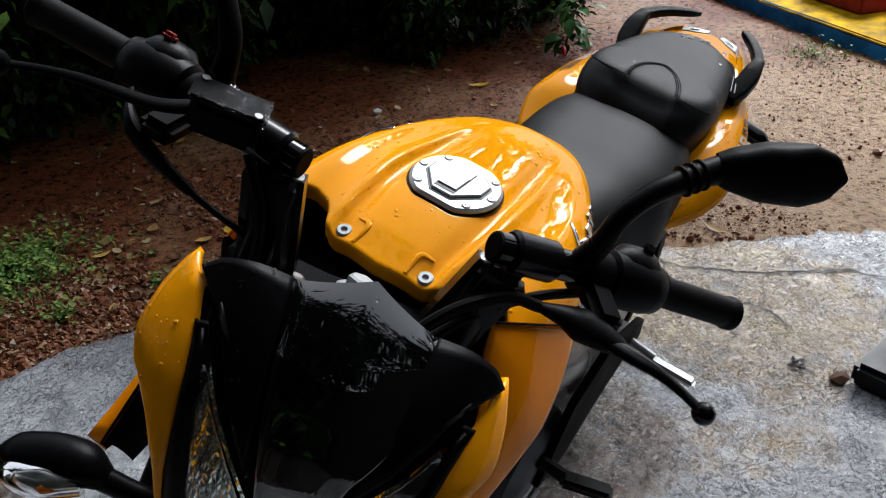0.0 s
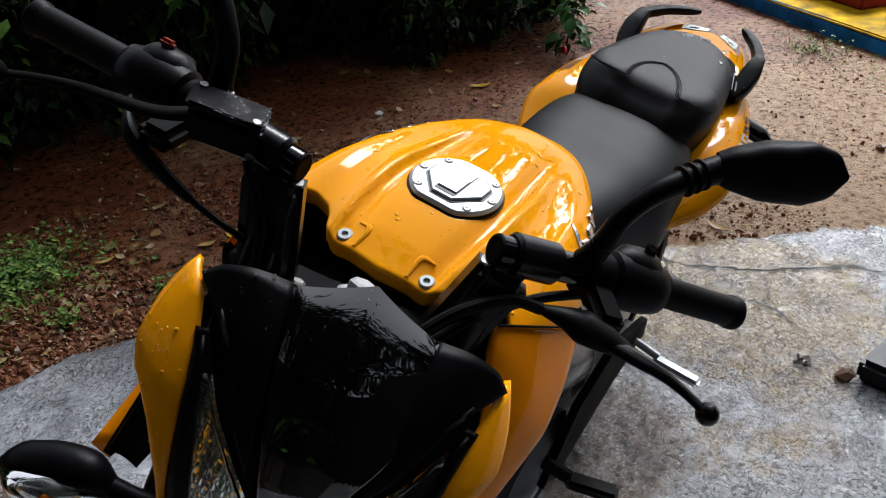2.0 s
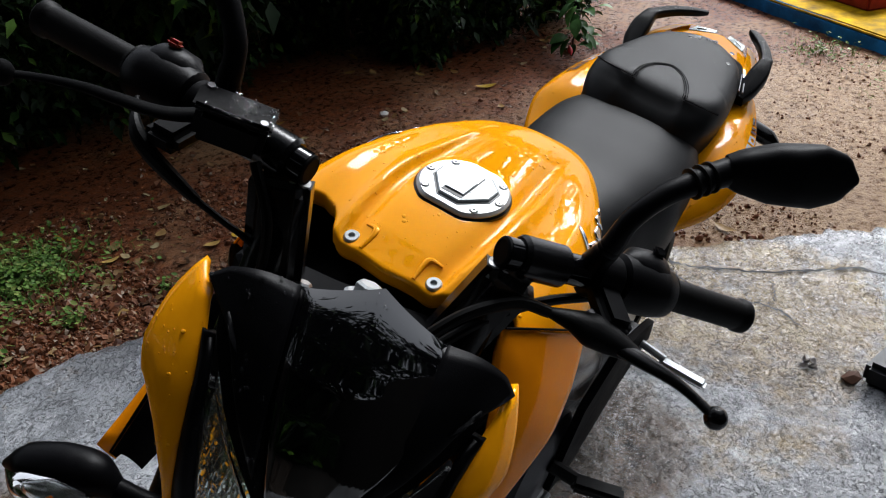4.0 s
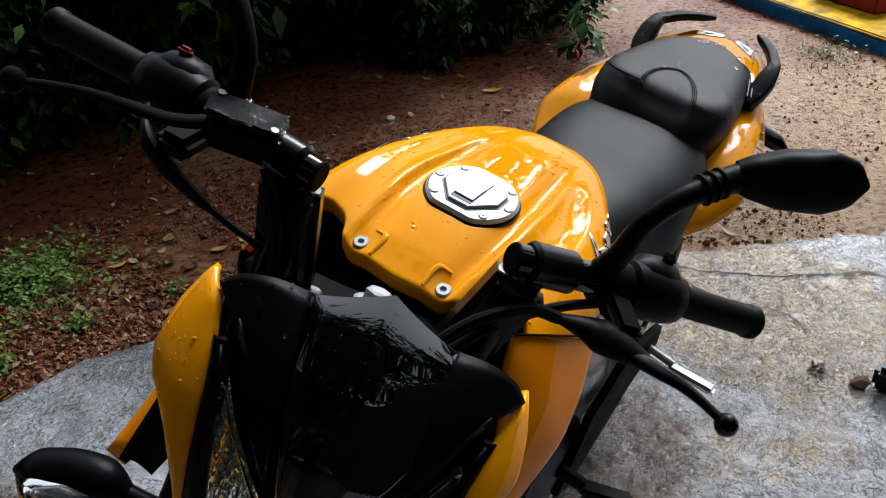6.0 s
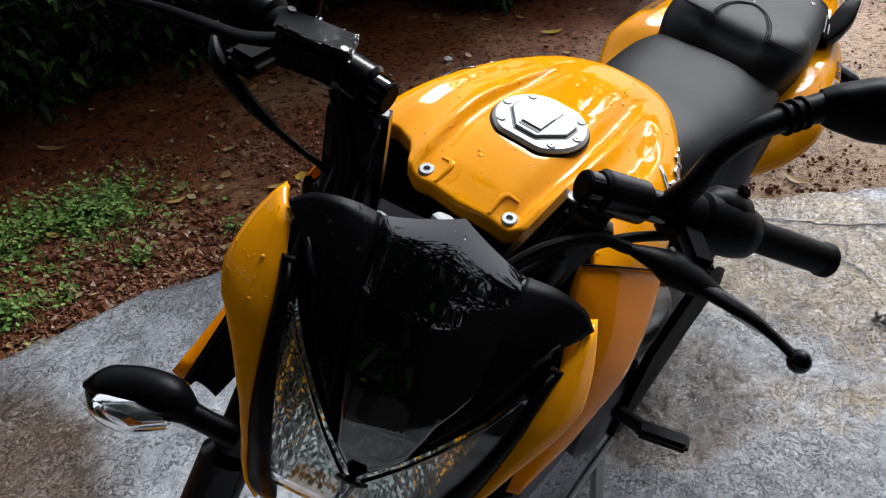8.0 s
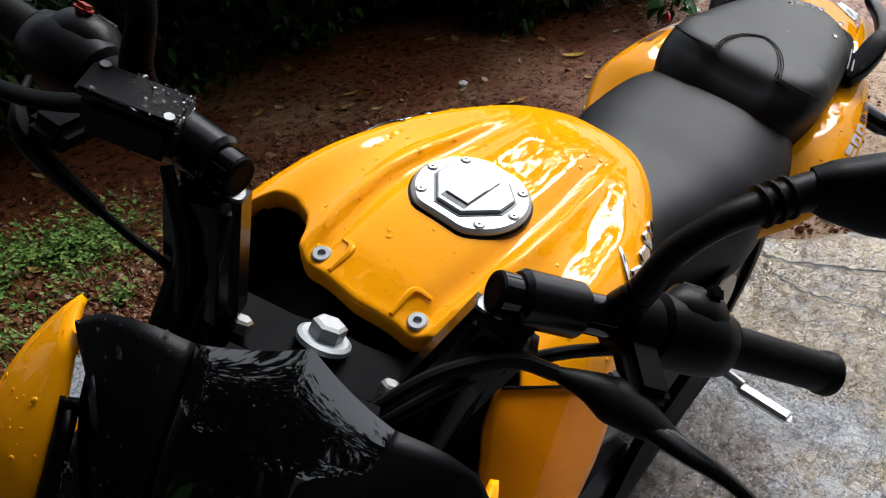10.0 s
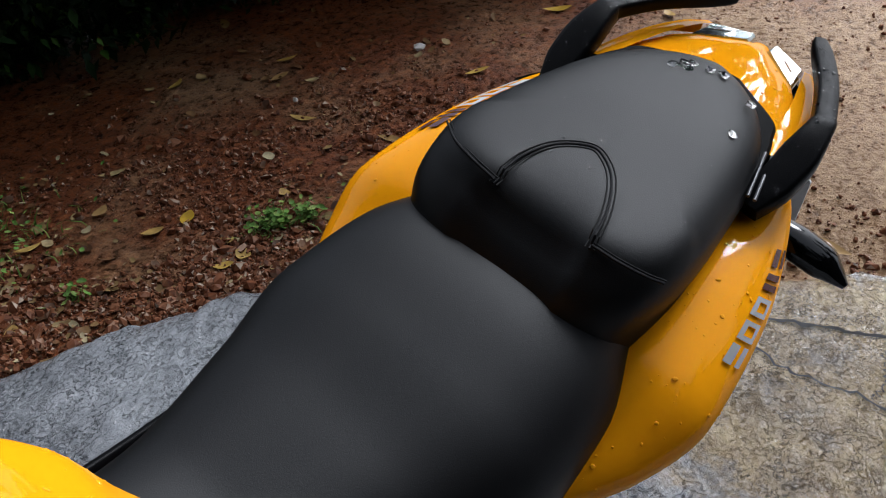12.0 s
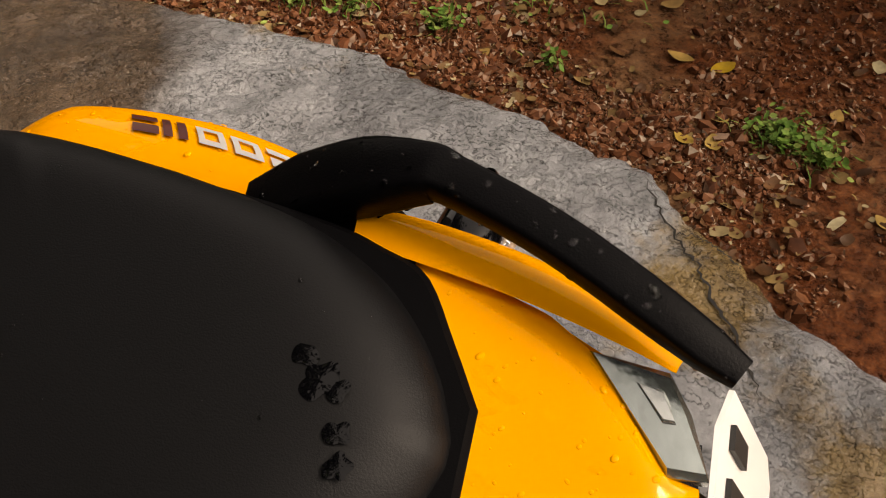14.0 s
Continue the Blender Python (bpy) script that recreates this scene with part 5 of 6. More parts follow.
# grab rails
RAILS = []
for s in (1, -1):
    path = smooth_path([(-0.515, s * 0.108, 0.897), (-0.560, s * 0.113, 0.921), (-0.598, s * 0.112, 0.939), (-0.614, s * 0.108, 0.942), (-0.665, s * 0.086, 0.942), (-0.736, s * 0.047, 0.935)], 28)
    verts, faces = [], []
    for k, p in enumerate(path):
        t = (path[min(k + 1, 27)] - path[max(k - 1, 0)]).normalized()
        side = t.cross(Vector((0, 0, 1))).normalized()
        top = side.cross(t)
        w = lerp_at(k / 27, [0, 0.1, 0.25, 0.4, 0.6, 0.9, 0.97, 1.0], [0.008, 0.016, 0.017, 0.0120, 0.0098, 0.0095, 0.0085, 0.006])
        h = lerp_at(k / 27, [0, 0.3, 0.6, 0.92, 1.0], [0.011, 0.012, 0.008, 0.007, 0.004])
        for j in range(16):
            c, d = math.cos(j * math.pi / 8), math.sin(j * math.pi / 8)
            verts.append(p + side * w * math.copysign(abs(c) ** 0.38, c) + top * h * math.copysign(abs(d) ** 0.38, d))
    for k in range(27):
        for j in range(16):
            a, b = k * 16 + j, k * 16 + (j + 1) % 16
            faces.append((a, b, b + 16, a + 16))
    faces += [tuple(reversed(range(16))), tuple(range(27 * 16, 28 * 16))]
    rail_mesh = (verts, faces)
    rail = bpart("grab_rail", (verts, faces), MATTE, label="satin black grab rail beaded with rain", sharp=55)
    RAILS.append((rail_mesh, rail))
    for off in (0.0, 0.0065) if s > 0 else ():
        bpart("mount_rod", tube_mesh([(-0.508, 0.1035 + off, 0.9155), (-0.560, 0.0890 + off, 0.9225)], 0.0016, 10), ENGINE, rail, "grey metal mounting rod")
    bpart("foot", prism_mesh([(-0.515, s * 0.10), (-0.56, s * 0.092), (-0.594, s * 0.079), (-0.603, s * 0.100), (-0.57, s * 0.122), (-0.53, s * 0.116)][:: 1 if s < 0 else -1], 0.016, (0, 0, 0.891), (1, 0, 0), (0, 1, 0), 0.006), DULL, rail)

# rear indicators, plate, fender
for s in (1, -1):
    ind = bpart("rear_indicator", tube_mesh(smooth_path([(-0.60, s * 0.105, 0.83), (-0.602, s * 0.14, 0.822), (-0.606, s * 0.17, 0.815), (-0.604, s * 0.197, 0.807)], 14), [0.012, 0.020, 0.019, 0.004], 14, 0.8), GLOSS, label="gloss black rear indicator")
    bpart("lens", tube_mesh(smooth_path([(-0.616, s * 0.14, 0.818), (-0.620, s * 0.165, 0.812), (-0.612, s * 0.188, 0.806)], 8), [0.010, 0.014, 0.004], 10, 0.8), LENS, ind)
bpart("rear_fender", grid_mesh(lambda u, v: Vector((-0.66 - 0.20 * u, 0.06 * (2 * v - 1), 0.86 - 0.30 * u - 0.02 * (2 * v - 1) ** 2)), 10, 8), MATTE, solid=0.006, label="black plastic rear fender")
plate = bpart("number_plate", mapped(prism_mesh([(-0.10, -0.06), (-0.085, -0.075), (0.085, -0.075), (0.10, -0.06), (0.10, 0.05), (0.07, 0.075), (-0.07, 0.075), (-0.10, 0.05)], 0.003, (0, 0, 0), (1, 0, 0), (0, 1, 0)), lambda p: Vector((-0.772 + 0.36 * p.y - p.z, p.x, 0.725 + p.y))), WHITE, label="white number plate")
for z, n in ((0.762, 6), (0.695, 4)):
    for k in range(n):
        bpart("bar", box_mesh((0.003, 0.014, 0.036), (-0.777 + 0.36 * (z - 0.725), (k - (n - 1) / 2) * 0.029, z), Matrix.Rotation(radians(20), 4, "Y"), 0), INK, plate)
bpart("plate_lamp", lathe_mesh([(-0.02, 0.018), (-0.01, 0.027), (0.01, 0.027), (0.022, 0.016), (0.026, 0.004)], (-0.735, 0.028, 0.862), (-0.8, 0, 0.5), 20), GLOSS, label="black plate lamp housing")


# ---- front end, turned with the bars ----
def spart(name, mesh, material, parent=None, label="", sharp=35, solid=0.0, inner=None):
    return bpart(name, mesh, material, parent, label, sharp, solid, True, inner)


clamp = spart("triple_clamp", prism_mesh([(0.425, -0.118), (0.445, -0.125), (0.470, -0.110), (0.478, -0.05), (0.505, -0.028), (0.512, 0.0), (0.505, 0.028), (0.478, 0.05), (0.470, 0.110), (0.445, 0.125), (0.425, 0.118), (0.428, 0.03), (0.424, 0.0), (0.428, -0.03)], 0.024, (0, 0, 0.965), (1, 0, 0), (0, 1, 0), 0.005), DULL, label="black upper fork clamp")
spart("stem_nut", merge(lathe_mesh([(0, 0.021), (0.004, 0.021), (0.006, 0.018)], (0.448, 0, 0.993), (-0.43, 0, 0.9), 30), lathe_mesh([(0.004, 0.0135), (0.016, 0.0135), (0.018, 0.0105)], (0.448, 0, 0.993), (-0.43, 0, 0.9), 6)), ALU, clamp, "large bright stem nut", 25)
for s in (-1, 1):
    spart("clamp_bolt", merge(lathe_mesh([(0, 0.008), (0.008, 0.008), (0.010, 0.006)], (0.469, s * 0.057, 0.995), (-0.43, 0, 0.9), 6), tube_mesh([(0.469, s * 0.057, 0.995), (0.44, s * 0.075, 0.992)], 0.004, 8)), STEEL, clamp)
spart("ignition_switch", lathe_mesh([(-0.02, 0.022), (0.012, 0.022), (0.014, 0.018), (0.013, 0.012), (0.010, 0.010)], (0.497, -0.006, 0.995), (-0.43, 0, 0.9), 24), STEEL, clamp, "steel ignition lock")
DOWN = Vector((math.sin(RAKE), 0, -math.cos(RAKE)))
for s in (-1, 1):
    top = Vector((0.440, s * 0.098, 1.075))
    leg = spart("fork_leg", tube_mesh([top, top + DOWN * 0.35, top + DOWN * 0.36, top + DOWN * 0.82], [0.0185, 0.0185, 0.027, 0.027], 20), SATIN, label="black fork leg")
    spart("fork_cap", lathe_mesh([(0, 0.017), (0.012, 0.016), (0.016, 0.010)], top, -DOWN, 20), STEEL, leg)

# clip-on bars: riser, tube, grip, switches, levers
BAR = [(0.440, 0.092, 1.105), (0.405, 0.18, 1.093), (0.368, 0.27, 1.080), (0.326, 0.387, 1.061)]


def sided(pts, s):
    return [(x, s * y, z) for x, y, z in pts]


def along_bar(t):
    p = [Vector(q) for q in BAR]
    seg = min(2, int(t * 3))
    return p[seg].lerp(p[seg + 1], t * 3 - seg)


for s in (1, -1):
    bar = spart("handlebar", tube_mesh(sided([BAR[0], BAR[1], BAR[2]], s), 0.0150, 22), GLOSS, label="gloss black clip-on handlebar tube")
    a, b = Vector(sided(BAR, s)[0]), Vector(sided(BAR, s)[1])
    spart("end_plug", lathe_mesh([(-0.002, 0.0150), (0.002, 0.0140), (0.003, 0.0115), (0.0025, 0.0110)], a, a - b, 24), DULL, bar)
    spart("riser", merge(box_mesh((0.044, 0.054, 0.115), (0.450, s * 0.098, 1.040), Matrix.Rotation(-0.5 * RAKE, 4, "Y") @ Matrix.Rotation(radians(s * -14), 4, "X"), 0.012, 3), lathe_mesh([(-0.026, 0.017), (-0.022, 0.020), (0.022, 0.020), (0.026, 0.017)], a.lerp(b, 0.42), b - a, 24)), SATIN, bar)
    g0, g1 = Vector(sided(BAR, s)[2]), Vector(sided(BAR, s)[3])
    ax = (g1 - g0).normalized()
    prof = [(-0.012, 0.0185), (-0.008, 0.0215), (0.0, 0.0215), (0.003, 0.0165)]
    for k in range(22):
        prof += [(0.005 + k * 0.0042, 0.0160), (0.0072 + k * 0.0042, 0.0160 if 3 < k < 9 else 0.0157)]
    prof += [(0.0995, 0.0162), (0.102, 0.0178), (0.109, 0.0178), (0.112, 0.0150)]
    spart("grip", lathe_mesh(prof, g0, ax, 24), RUBBER, bar, "ribbed black rubber grip")
    # switch housing
    sw = along_bar(0.55)
    sw = Vector((sw.x, s * sw.y, sw.z))
    turn = ax.to_track_quat("Y", "Z").to_matrix().to_4x4()
    body = [sw + ax * d for d in (-0.036, -0.030, -0.016, 0.0, 0.016, 0.030, 0.036)]
    hump = [sw + ax * d + Vector((-0.010, 0, 0.014)) for d in (-0.028, -0.018, 0.0, 0.016, 0.026)]
    house = spart("switch_housing", merge(tube_mesh(body, [0.018, 0.026, 0.0285, 0.029, 0.028, 0.025, 0.018], 22, 0.95), tube_mesh(hump, [0.010, 0.020, 0.022, 0.019, 0.009], 18, 0.8)), MATTE, bar, "rounded black switch housing", 40)
    spart("switch", box_mesh((0.012, 0.015, 0.007), sw + Vector((-0.018, s * 0.004, 0.032)), turn @ Matrix.Rotation(radians(25), 4, "Y"), 0.003), RED if s < 0 else SATIN, bar, "red engine stop switch" if s < 0 else "")
    spart("switch", box_mesh((0.012, 0.022, 0.010), sw + Vector((-0.033, s * -0.004, 0.012)), turn, 0.003), SATIN, bar)
    # lever perch and lever
    pe = along_bar(0.38)
    pe = Vector((pe.x, s * pe.y, pe.z))
    spart("lever_perch", merge(lathe_mesh([(-0.016, 0.020), (-0.013, 0.023), (0.013, 0.023), (0.016, 0.020)], pe, ax, 22), box_mesh((0.060, 0.034, 0.022), pe + Vector((0.034, s * 0.012, -0.004)), turn, 0.007, 3)), DULL, bar, "black lever perch")
    lev = smooth_path(sided([(0.450, 0.185, 1.084), (0.474, 0.212, 1.086), (0.487, 0.240, 1.090), (0.492, 0.265, 1.089), (0.497, 0.290, 1.084), (0.508, 0.315, 1.080)], s), 26)
    if s < 0:
        lev = [p + Vector((-0.01 - 0.10 * max(0.0, -p.y - 0.2), -0.02 * (-p.y - 0.18) / 0.13, 0.032)) for p in lev]
    spart("lever", merge(tube_mesh(lev, [r * (1.0 if s > 0 else 0.72) for r in (0.012, 0.0105, 0.010, 0.0085, 0.007, 0.006, 0.006)], 14, 0.6), lathe_mesh([(-0.0105, 0.002), (-0.008, 0.0072), (-0.004, 0.0100), (0, 0.0108), (0.004, 0.0100), (0.008, 0.0072), (0.0105, 0.002)], lev[-1], (0, 0, 1), 18)), SATIN if s > 0 else DULL, bar, "satin black hand lever with a ball end")
    if s > 0:
        spart("lever_boot", tube_mesh(smooth_path(sided([(0.462, 0.150, 1.080), (0.462, 0.178, 1.081), (0.470, 0.205, 1.084), (0.482, 0.236, 1.088)], s), 16), [0.0055, 0.011, 0.019, 0.015, 0.007], 16, 0.75), RUBBER, bar, "black rubber lever boot")
    # mirror
    stem = smooth_path(sided([(0.405, 0.178, 1.105), (0.410, 0.181, 1.132), (0.402, 0.185, 1.164), (0.384, 0.203, 1.188), (0.367, 0.225, 1.202), (0.350, 0.248, 1.213), (0.340, 0.268, 1.222)], s), 40)
    rad = [0.013, 0.0115, 0.0098, 0.0098, 0.0108, 0.0120, 0.0135, 0.015]
    mir = spart("mirror_stem", tube_mesh(stem, rad, 16), MATTE if s > 0 else DULL, label="black rear-view mirror on a curved stem")
    for k in (26, 28, 30):
        p, q = stem[k], stem[k + 1]
        spart("rib", lathe_mesh([(-0.0024, 0.012), (-0.001, 0.0150), (0.001, 0.0150), (0.0024, 0.012)], p, q - p, 18), RUBBER, mir)

    def head(u, v, s=s):
        along = lerp_at(u, [0, 1], [-0.012, 0.109])
        h = lerp_at(u, [0, 0.1, 0.35, 0.7, 0.9, 1.0], [0.013, 0.019, 0.0275, 0.030, 0.022, 0.004])
        a = 2 * math.pi * v
        c, d = math.cos(a), math.sin(a)
        up = abs(d) ** 0.75 * (1 if d > 0 else -1) * h
        dep = abs(c) ** 0.75 * (1 if c > 0 else -1) * lerp_at(u, [0, 0.12, 0.5, 1], [0.013, 0.017, 0.020, 0.005])
        base = Vector((0.344, 0.262, 1.220)) + Vector((-0.12, 0.93, 0.30)).normalized() * along
        n = Vector((0.90, 0.10, 0.28)).normalized()
        w = Vector((-0.30, -0.27, 0.91)).normalized()
        p = base + n * max(dep, -0.006) + w * (up + 0.0005 * u)
        return Vector((p.x, s * p.y, p.z))
    m = grid_mesh(head, 24, 28, close_v=True)
    spart("mirror_head", m if s < 0 else (m[0], [tuple(reversed(f)) for f in m[1]]), MATTE, mir, "matte black mirror shell", 50)
    gl = [(0.010 + 0.09 * (0.5 + 0.5 * math.cos(t)), 0.022 * math.sin(t) * (0.85 + 0.15 * math.cos(t))) for t in np.linspace(0, 2 * math.pi, 28)[:-1]]
    ex, ey = Vector((-0.12, s * 0.93, 0.30)), Vector((-0.30, s * -0.27, 0.91))
    spart("mirror_glass", prism_mesh(gl if s > 0 else gl[::-1], 0.002, Vector((0.344, s * 0.262, 1.220)) - Vector((0.90, s * 0.10, 0.28)).normalized() * 0.0085, ex, ey), CHROME, mir, "mirror glass")

# brake reservoir, on the right bar
RESERVE = Matrix.Rotation(radians(4), 4, "Z")
res = spart("brake_reservoir", merge(box_mesh((0.030, 0.060, 0.034), (0.446, -0.163, 1.119), RESERVE, 0.006), box_mesh((0.033, 0.066, 0.007), (0.446, -0.163, 1.139), RESERVE, 0.0025)), DULL, label="black brake fluid reservoir covered in rain drops")
for dx, dy in ((-0.010, -0.026), (0.010, 0.026)):
    spart("lid_screw", lathe_mesh([(0, 0.0035), (0.0015, 0.0035)], (0.446 + dx, -0.163 + dy, 1.1425), (0, 0, 1), 12), ENGINE, res)

# cables
CABLES = [("clutch_cable", [(0.462, 0.150, 1.080), (0.468, 0.118, 1.080), (0.487, 0.078, 1.058), (0.512, 0.046, 1.018), (0.525, 0.025, 0.96), (0.515, 0.01, 0.88)], 0.0058),
          ("throttle_cable", [(0.415, -0.250, 1.085), (0.445, -0.240, 1.085), (0.460, -0.222, 1.074), (0.460, -0.178, 1.046), (0.465, -0.145, 1.036), (0.471, -0.113, 1.028), (0.480, -0.08, 1.0), (0.49, -0.05, 0.93)], 0.0032),
          ("brake_hose", [(0.452, -0.135, 1.100), (0.478, -0.105, 1.060), (0.490, -0.095, 0.99), (0.515, -0.09, 0.90), (0.60, -0.10, 0.75)], 0.0048),
          ("wiring_harness", [(0.400, 0.205, 1.07), (0.43, 0.15, 1.06), (0.47, 0.10, 1.045), (0.50, 0.06, 1.0), (0.50, 0.04, 0.93)], 0.005)]
for nm, pts, r in CABLES:
    cb = spart(nm, tube_mesh(smooth_path(pts, 40), r, 10), RUBBER)
    if nm == "throttle_cable":
        spart("sleeve", tube_mesh(smooth_path(pts, 40)[4:19], [0.004, 0.0075, 0.0075, 0.0045], 10), RUBBER, cb)


# headlight and its mask
def mask_x(y, z):
    c = 1.3 + 32 * max(0.0, z - 1.03)
    return lerp_at(z, [0.80, 0.86, 0.90, 0.945, 0.975, 1.0, 1.025, 1.05, 1.07, 1.085, 1.097, 1.112], [0.655, 0.678, 0.688, 0.690, 0.683, 0.673, 0.660, 0.642, 0.622, 0.602, 0.580, 0.548]) - c * y * y


CHEEK_Z = [0.80, 0.86, 0.932, 0.964, 0.994, 1.015, 1.036, 1.053, 1.070, 1.086]
CHEEK_OUT = [0.062, 0.080, 0.096, 0.107, 0.123, 0.138, 0.146, 0.143, 0.135, 0.124]
CHEEK_IN = [0.054, 0.068, 0.081, 0.089, 0.095, 0.099, 0.103, 0.109, 0.119, 0.123]


def mask_panel(y0, y1, lift):
    def fn(u, v):
        ya, yb = y0(v), y1(v)
        y = ya + (yb - ya) * u
        ztop = 1.112 - 0.24 * abs(y)
        zbot = 0.945 + 1.1 * abs(y)
        z = ztop + (min(zbot, 1.062, ztop - 0.01) - ztop) * v
        return Vector((mask_x(y, z) + lift, y, z + 0.5 * lift))
    return fn


mask = spart("headlight_mask", grid_mesh(mask_panel(lambda v: -0.118 + 0.012 * v, lambda v: 0.118 - 0.012 * v, 0.0), 40, 20), DULL, label="matte black headlight mask", solid=0.003)
screen_low, screen_high = (mask_panel(lambda v: -0.060 + 0.038 * v * v, lambda v: 0.066 + 0.022 * math.sin(math.pi * min(1.0, 1.3 * v)) - 0.036 * v * v, lift) for lift in (0.0005, 0.006))


def screen_point(u, v):
    """The screen's skin, rolled down onto the mask along its edges."""
    k = min(1.0, 9 * min(u, 1 - u), 14 * v, 14 * (1 - v))
    return screen_low(u, v).lerp(screen_high(u, v), math.sin(0.5 * math.pi * max(0.0, k)))


spart("flyscreen", grid_mesh(screen_point, 64, 48), FLY, mask, "gloss black flyscreen streaked with rain", 60)
spart("mask_badge", prism_mesh([(0.013 * math.cos(k * math.pi / 3), 0.013 * math.sin(k * math.pi / 3)) for k in range(6)], 0.004, (mask_x(0, 0.955) + 0.008, 0.0, 0.955), (0, 1, 0), (0.62, 0, 0.78), 0.002), SATIN, mask)
for s in (1, -1):
    def wing(u, v, s=s):
        y = (0.060 - 0.020 * v) + (0.068 - 0.012 * v) * u
        ztop = 1.098 - 0.018 * u - 0.004 * max(0, u - 0.8) / 0.2
        zbot = 0.998 + 0.068 * u
        z = ztop + (zbot - ztop) * v
        bulge = 0.009 * math.sin(math.pi * min(1, u)) * (1 - v)
        return Vector((mask_x(y, z) + 0.004, s * y, z + 0.004 + bulge))
    m = grid_mesh(wing, 18, 18)
    wing_mesh = m
    spart("wing", m if s > 0 else (m[0], [tuple(reversed(f)) for f in m[1]]), MATTE, mask, "matte black wing of the mask", solid=0.006)

    def lens(u, v, s=s):
        """From the upper outer tip down to the chin."""
        z = 1.045 - 0.155 * u
        outer = lerp_at(u, [0, 0.3, 0.6, 1.0], [0.097, 0.094, 0.082, 0.058])
        inner = max(0.0, lerp_at(u, [0, 0.65, 1.0], [0.094, 0.002, 0.0]))
        y = outer + (inner - outer) * v
        return Vector((mask_x(y, z) + 0.004, s * y, z))
    m = grid_mesh(lens, 24, 14)
    lm = m if s > 0 else (m[0], [tuple(reversed(f)) for f in m[1]])
    lens_mesh = m
    hl = spart("headlight_lens", lm, LENS, label="clear headlight lens", solid=0.003)
    spart("reflector", mapped(lm, lambda p: Vector((p.x - 0.008 - 0.095 * max(0.0, (p.z - 0.885) / 0.16), p.y, p.z - 0.003))), REFLECT, hl, "faceted bright reflector")

    def surround(u, v, s=s):
        z = 1.060 - 0.215 * u
        outer = lerp_at(z, CHEEK_Z, CHEEK_IN) + 0.003
        inner = lerp_at(z, [0.86, 0.898, 0.955, 0.992, 1.023, 1.043, 1.052, 1.06], [0.044, 0.055, 0.070, 0.082, 0.091, 0.096, 0.100, 0.106])
        y = outer + (min(inner, outer - 0.004) - outer) * v
        return Vector((mask_x(y, z) + 0.005 + 0.004 * math.sin(math.pi * v), s * y, z))
    m = grid_mesh(surround, 30, 8)
    spart("lens_surround", m if s > 0 else (m[0], [tuple(reversed(f)) for f in m[1]]), MATTE, hl, solid=0.012)

    def cheek(u, v, s=s):
        z = 1.076 - 0.265 * u
        outer, inner = lerp_at(z, CHEEK_Z, CHEEK_OUT), lerp_at(z, CHEEK_Z, CHEEK_IN)
        outer += 0.0 if s > 0 else lerp_at(z, [0.95, 1.015, 1.06, 1.076], [0.0, 0.009, 0.009, 0.005])
        y = inner + (outer - inner) * v
        x = mask_x(min(y, 0.142), z) + 0.008 * math.sin(math.pi * v) - 0.012 * v ** 3
        return Vector((x, s * y, z))
    m = grid_mesh(cheek, 40, 14)
    cheek_mesh = m
    spart("cheek", m if s < 0 else (m[0], [tuple(reversed(f)) for f in m[1]]), YELLOW, mask, "yellow headlight cheek", solid=0.006, inner=MATTE)

    def cheek_back(u, v, s=s):
        u = 0.3 + 0.7 * u
        p = cheek(u, 1.0, 1)
        return Vector((p.x - 0.002 - 0.07 * v * (1 - 0.5 * u), s * (p.y + 0.001 - 0.012 * v), p.z - 0.01 * v))
    m = grid_mesh(cheek_back, 30, 5)
    spart("cheek_liner", m if s < 0 else (m[0], [tuple(reversed(f)) for f in m[1]]), MATTE, mask, solid=0.004)

    # front indicators
    stalk = spart("front_indicator", merge(tube_mesh(smooth_path(sided([(0.605, 0.095, 0.800), (0.605, 0.12, 0.803), (0.604, 0.145, 0.806)], s), 6), [0.013, 0.011, 0.012], 12), tube_mesh(smooth_path(sided([(0.604, 0.142, 0.806), (0.602, 0.165, 0.812), (0.600, 0.195, 0.803), (0.598, 0.225, 0.789), (0.597, 0.246, 0.773)], s), 18), [0.012, 0.023, 0.025, 0.020, 0.004], 16, 0.85)), MATTE, label="black front indicator with a clear lens")
    spart("reflector", tube_mesh(smooth_path(sided([(0.617, 0.163, 0.810), (0.620, 0.190, 0.802), (0.615, 0.214, 0.790), (0.604, 0.236, 0.779)], s), 12), [0.009, 0.0175, 0.0165, 0.004], 14, 0.8), LAMP_GREY, stalk, "bright indicator reflector")
    spart("lens", tube_mesh(smooth_path(sided([(0.619, 0.158, 0.810), (0.623, 0.190, 0.801), (0.617, 0.216, 0.789), (0.603, 0.240, 0.777)], s), 14), [0.011, 0.020, 0.0185, 0.004], 18, 0.8), LENS, stalk, "clear indicator lens")
    spart("bulb", tube_mesh(sided([(0.630, 0.178, 0.805), (0.632, 0.188, 0.803), (0.630, 0.200, 0.799)], s), [0.004, 0.0075, 0.005], 12), ORANGE, stalk, "amber bulb")

spart("headlight_bucket", lathe_mesh([(-0.05, 0.05), (0, 0.085), (0.05, 0.09)], (0.545, 0, 0.95), (1, 0, 0.1), 24), MATTE)
spart("instrument_panel", merge(box_mesh((0.05, 0.13, 0.06), (0.540, 0, 1.020), Matrix.Rotation(radians(-35), 4, "Y"), 0.012, 3), box_mesh((0.018, 0.17, 0.016), (0.525, 0, 0.995), Matrix.Rotation(radians(-35), 4, "Y"), 0.005, 2)), DULL, label="black instrument cluster")

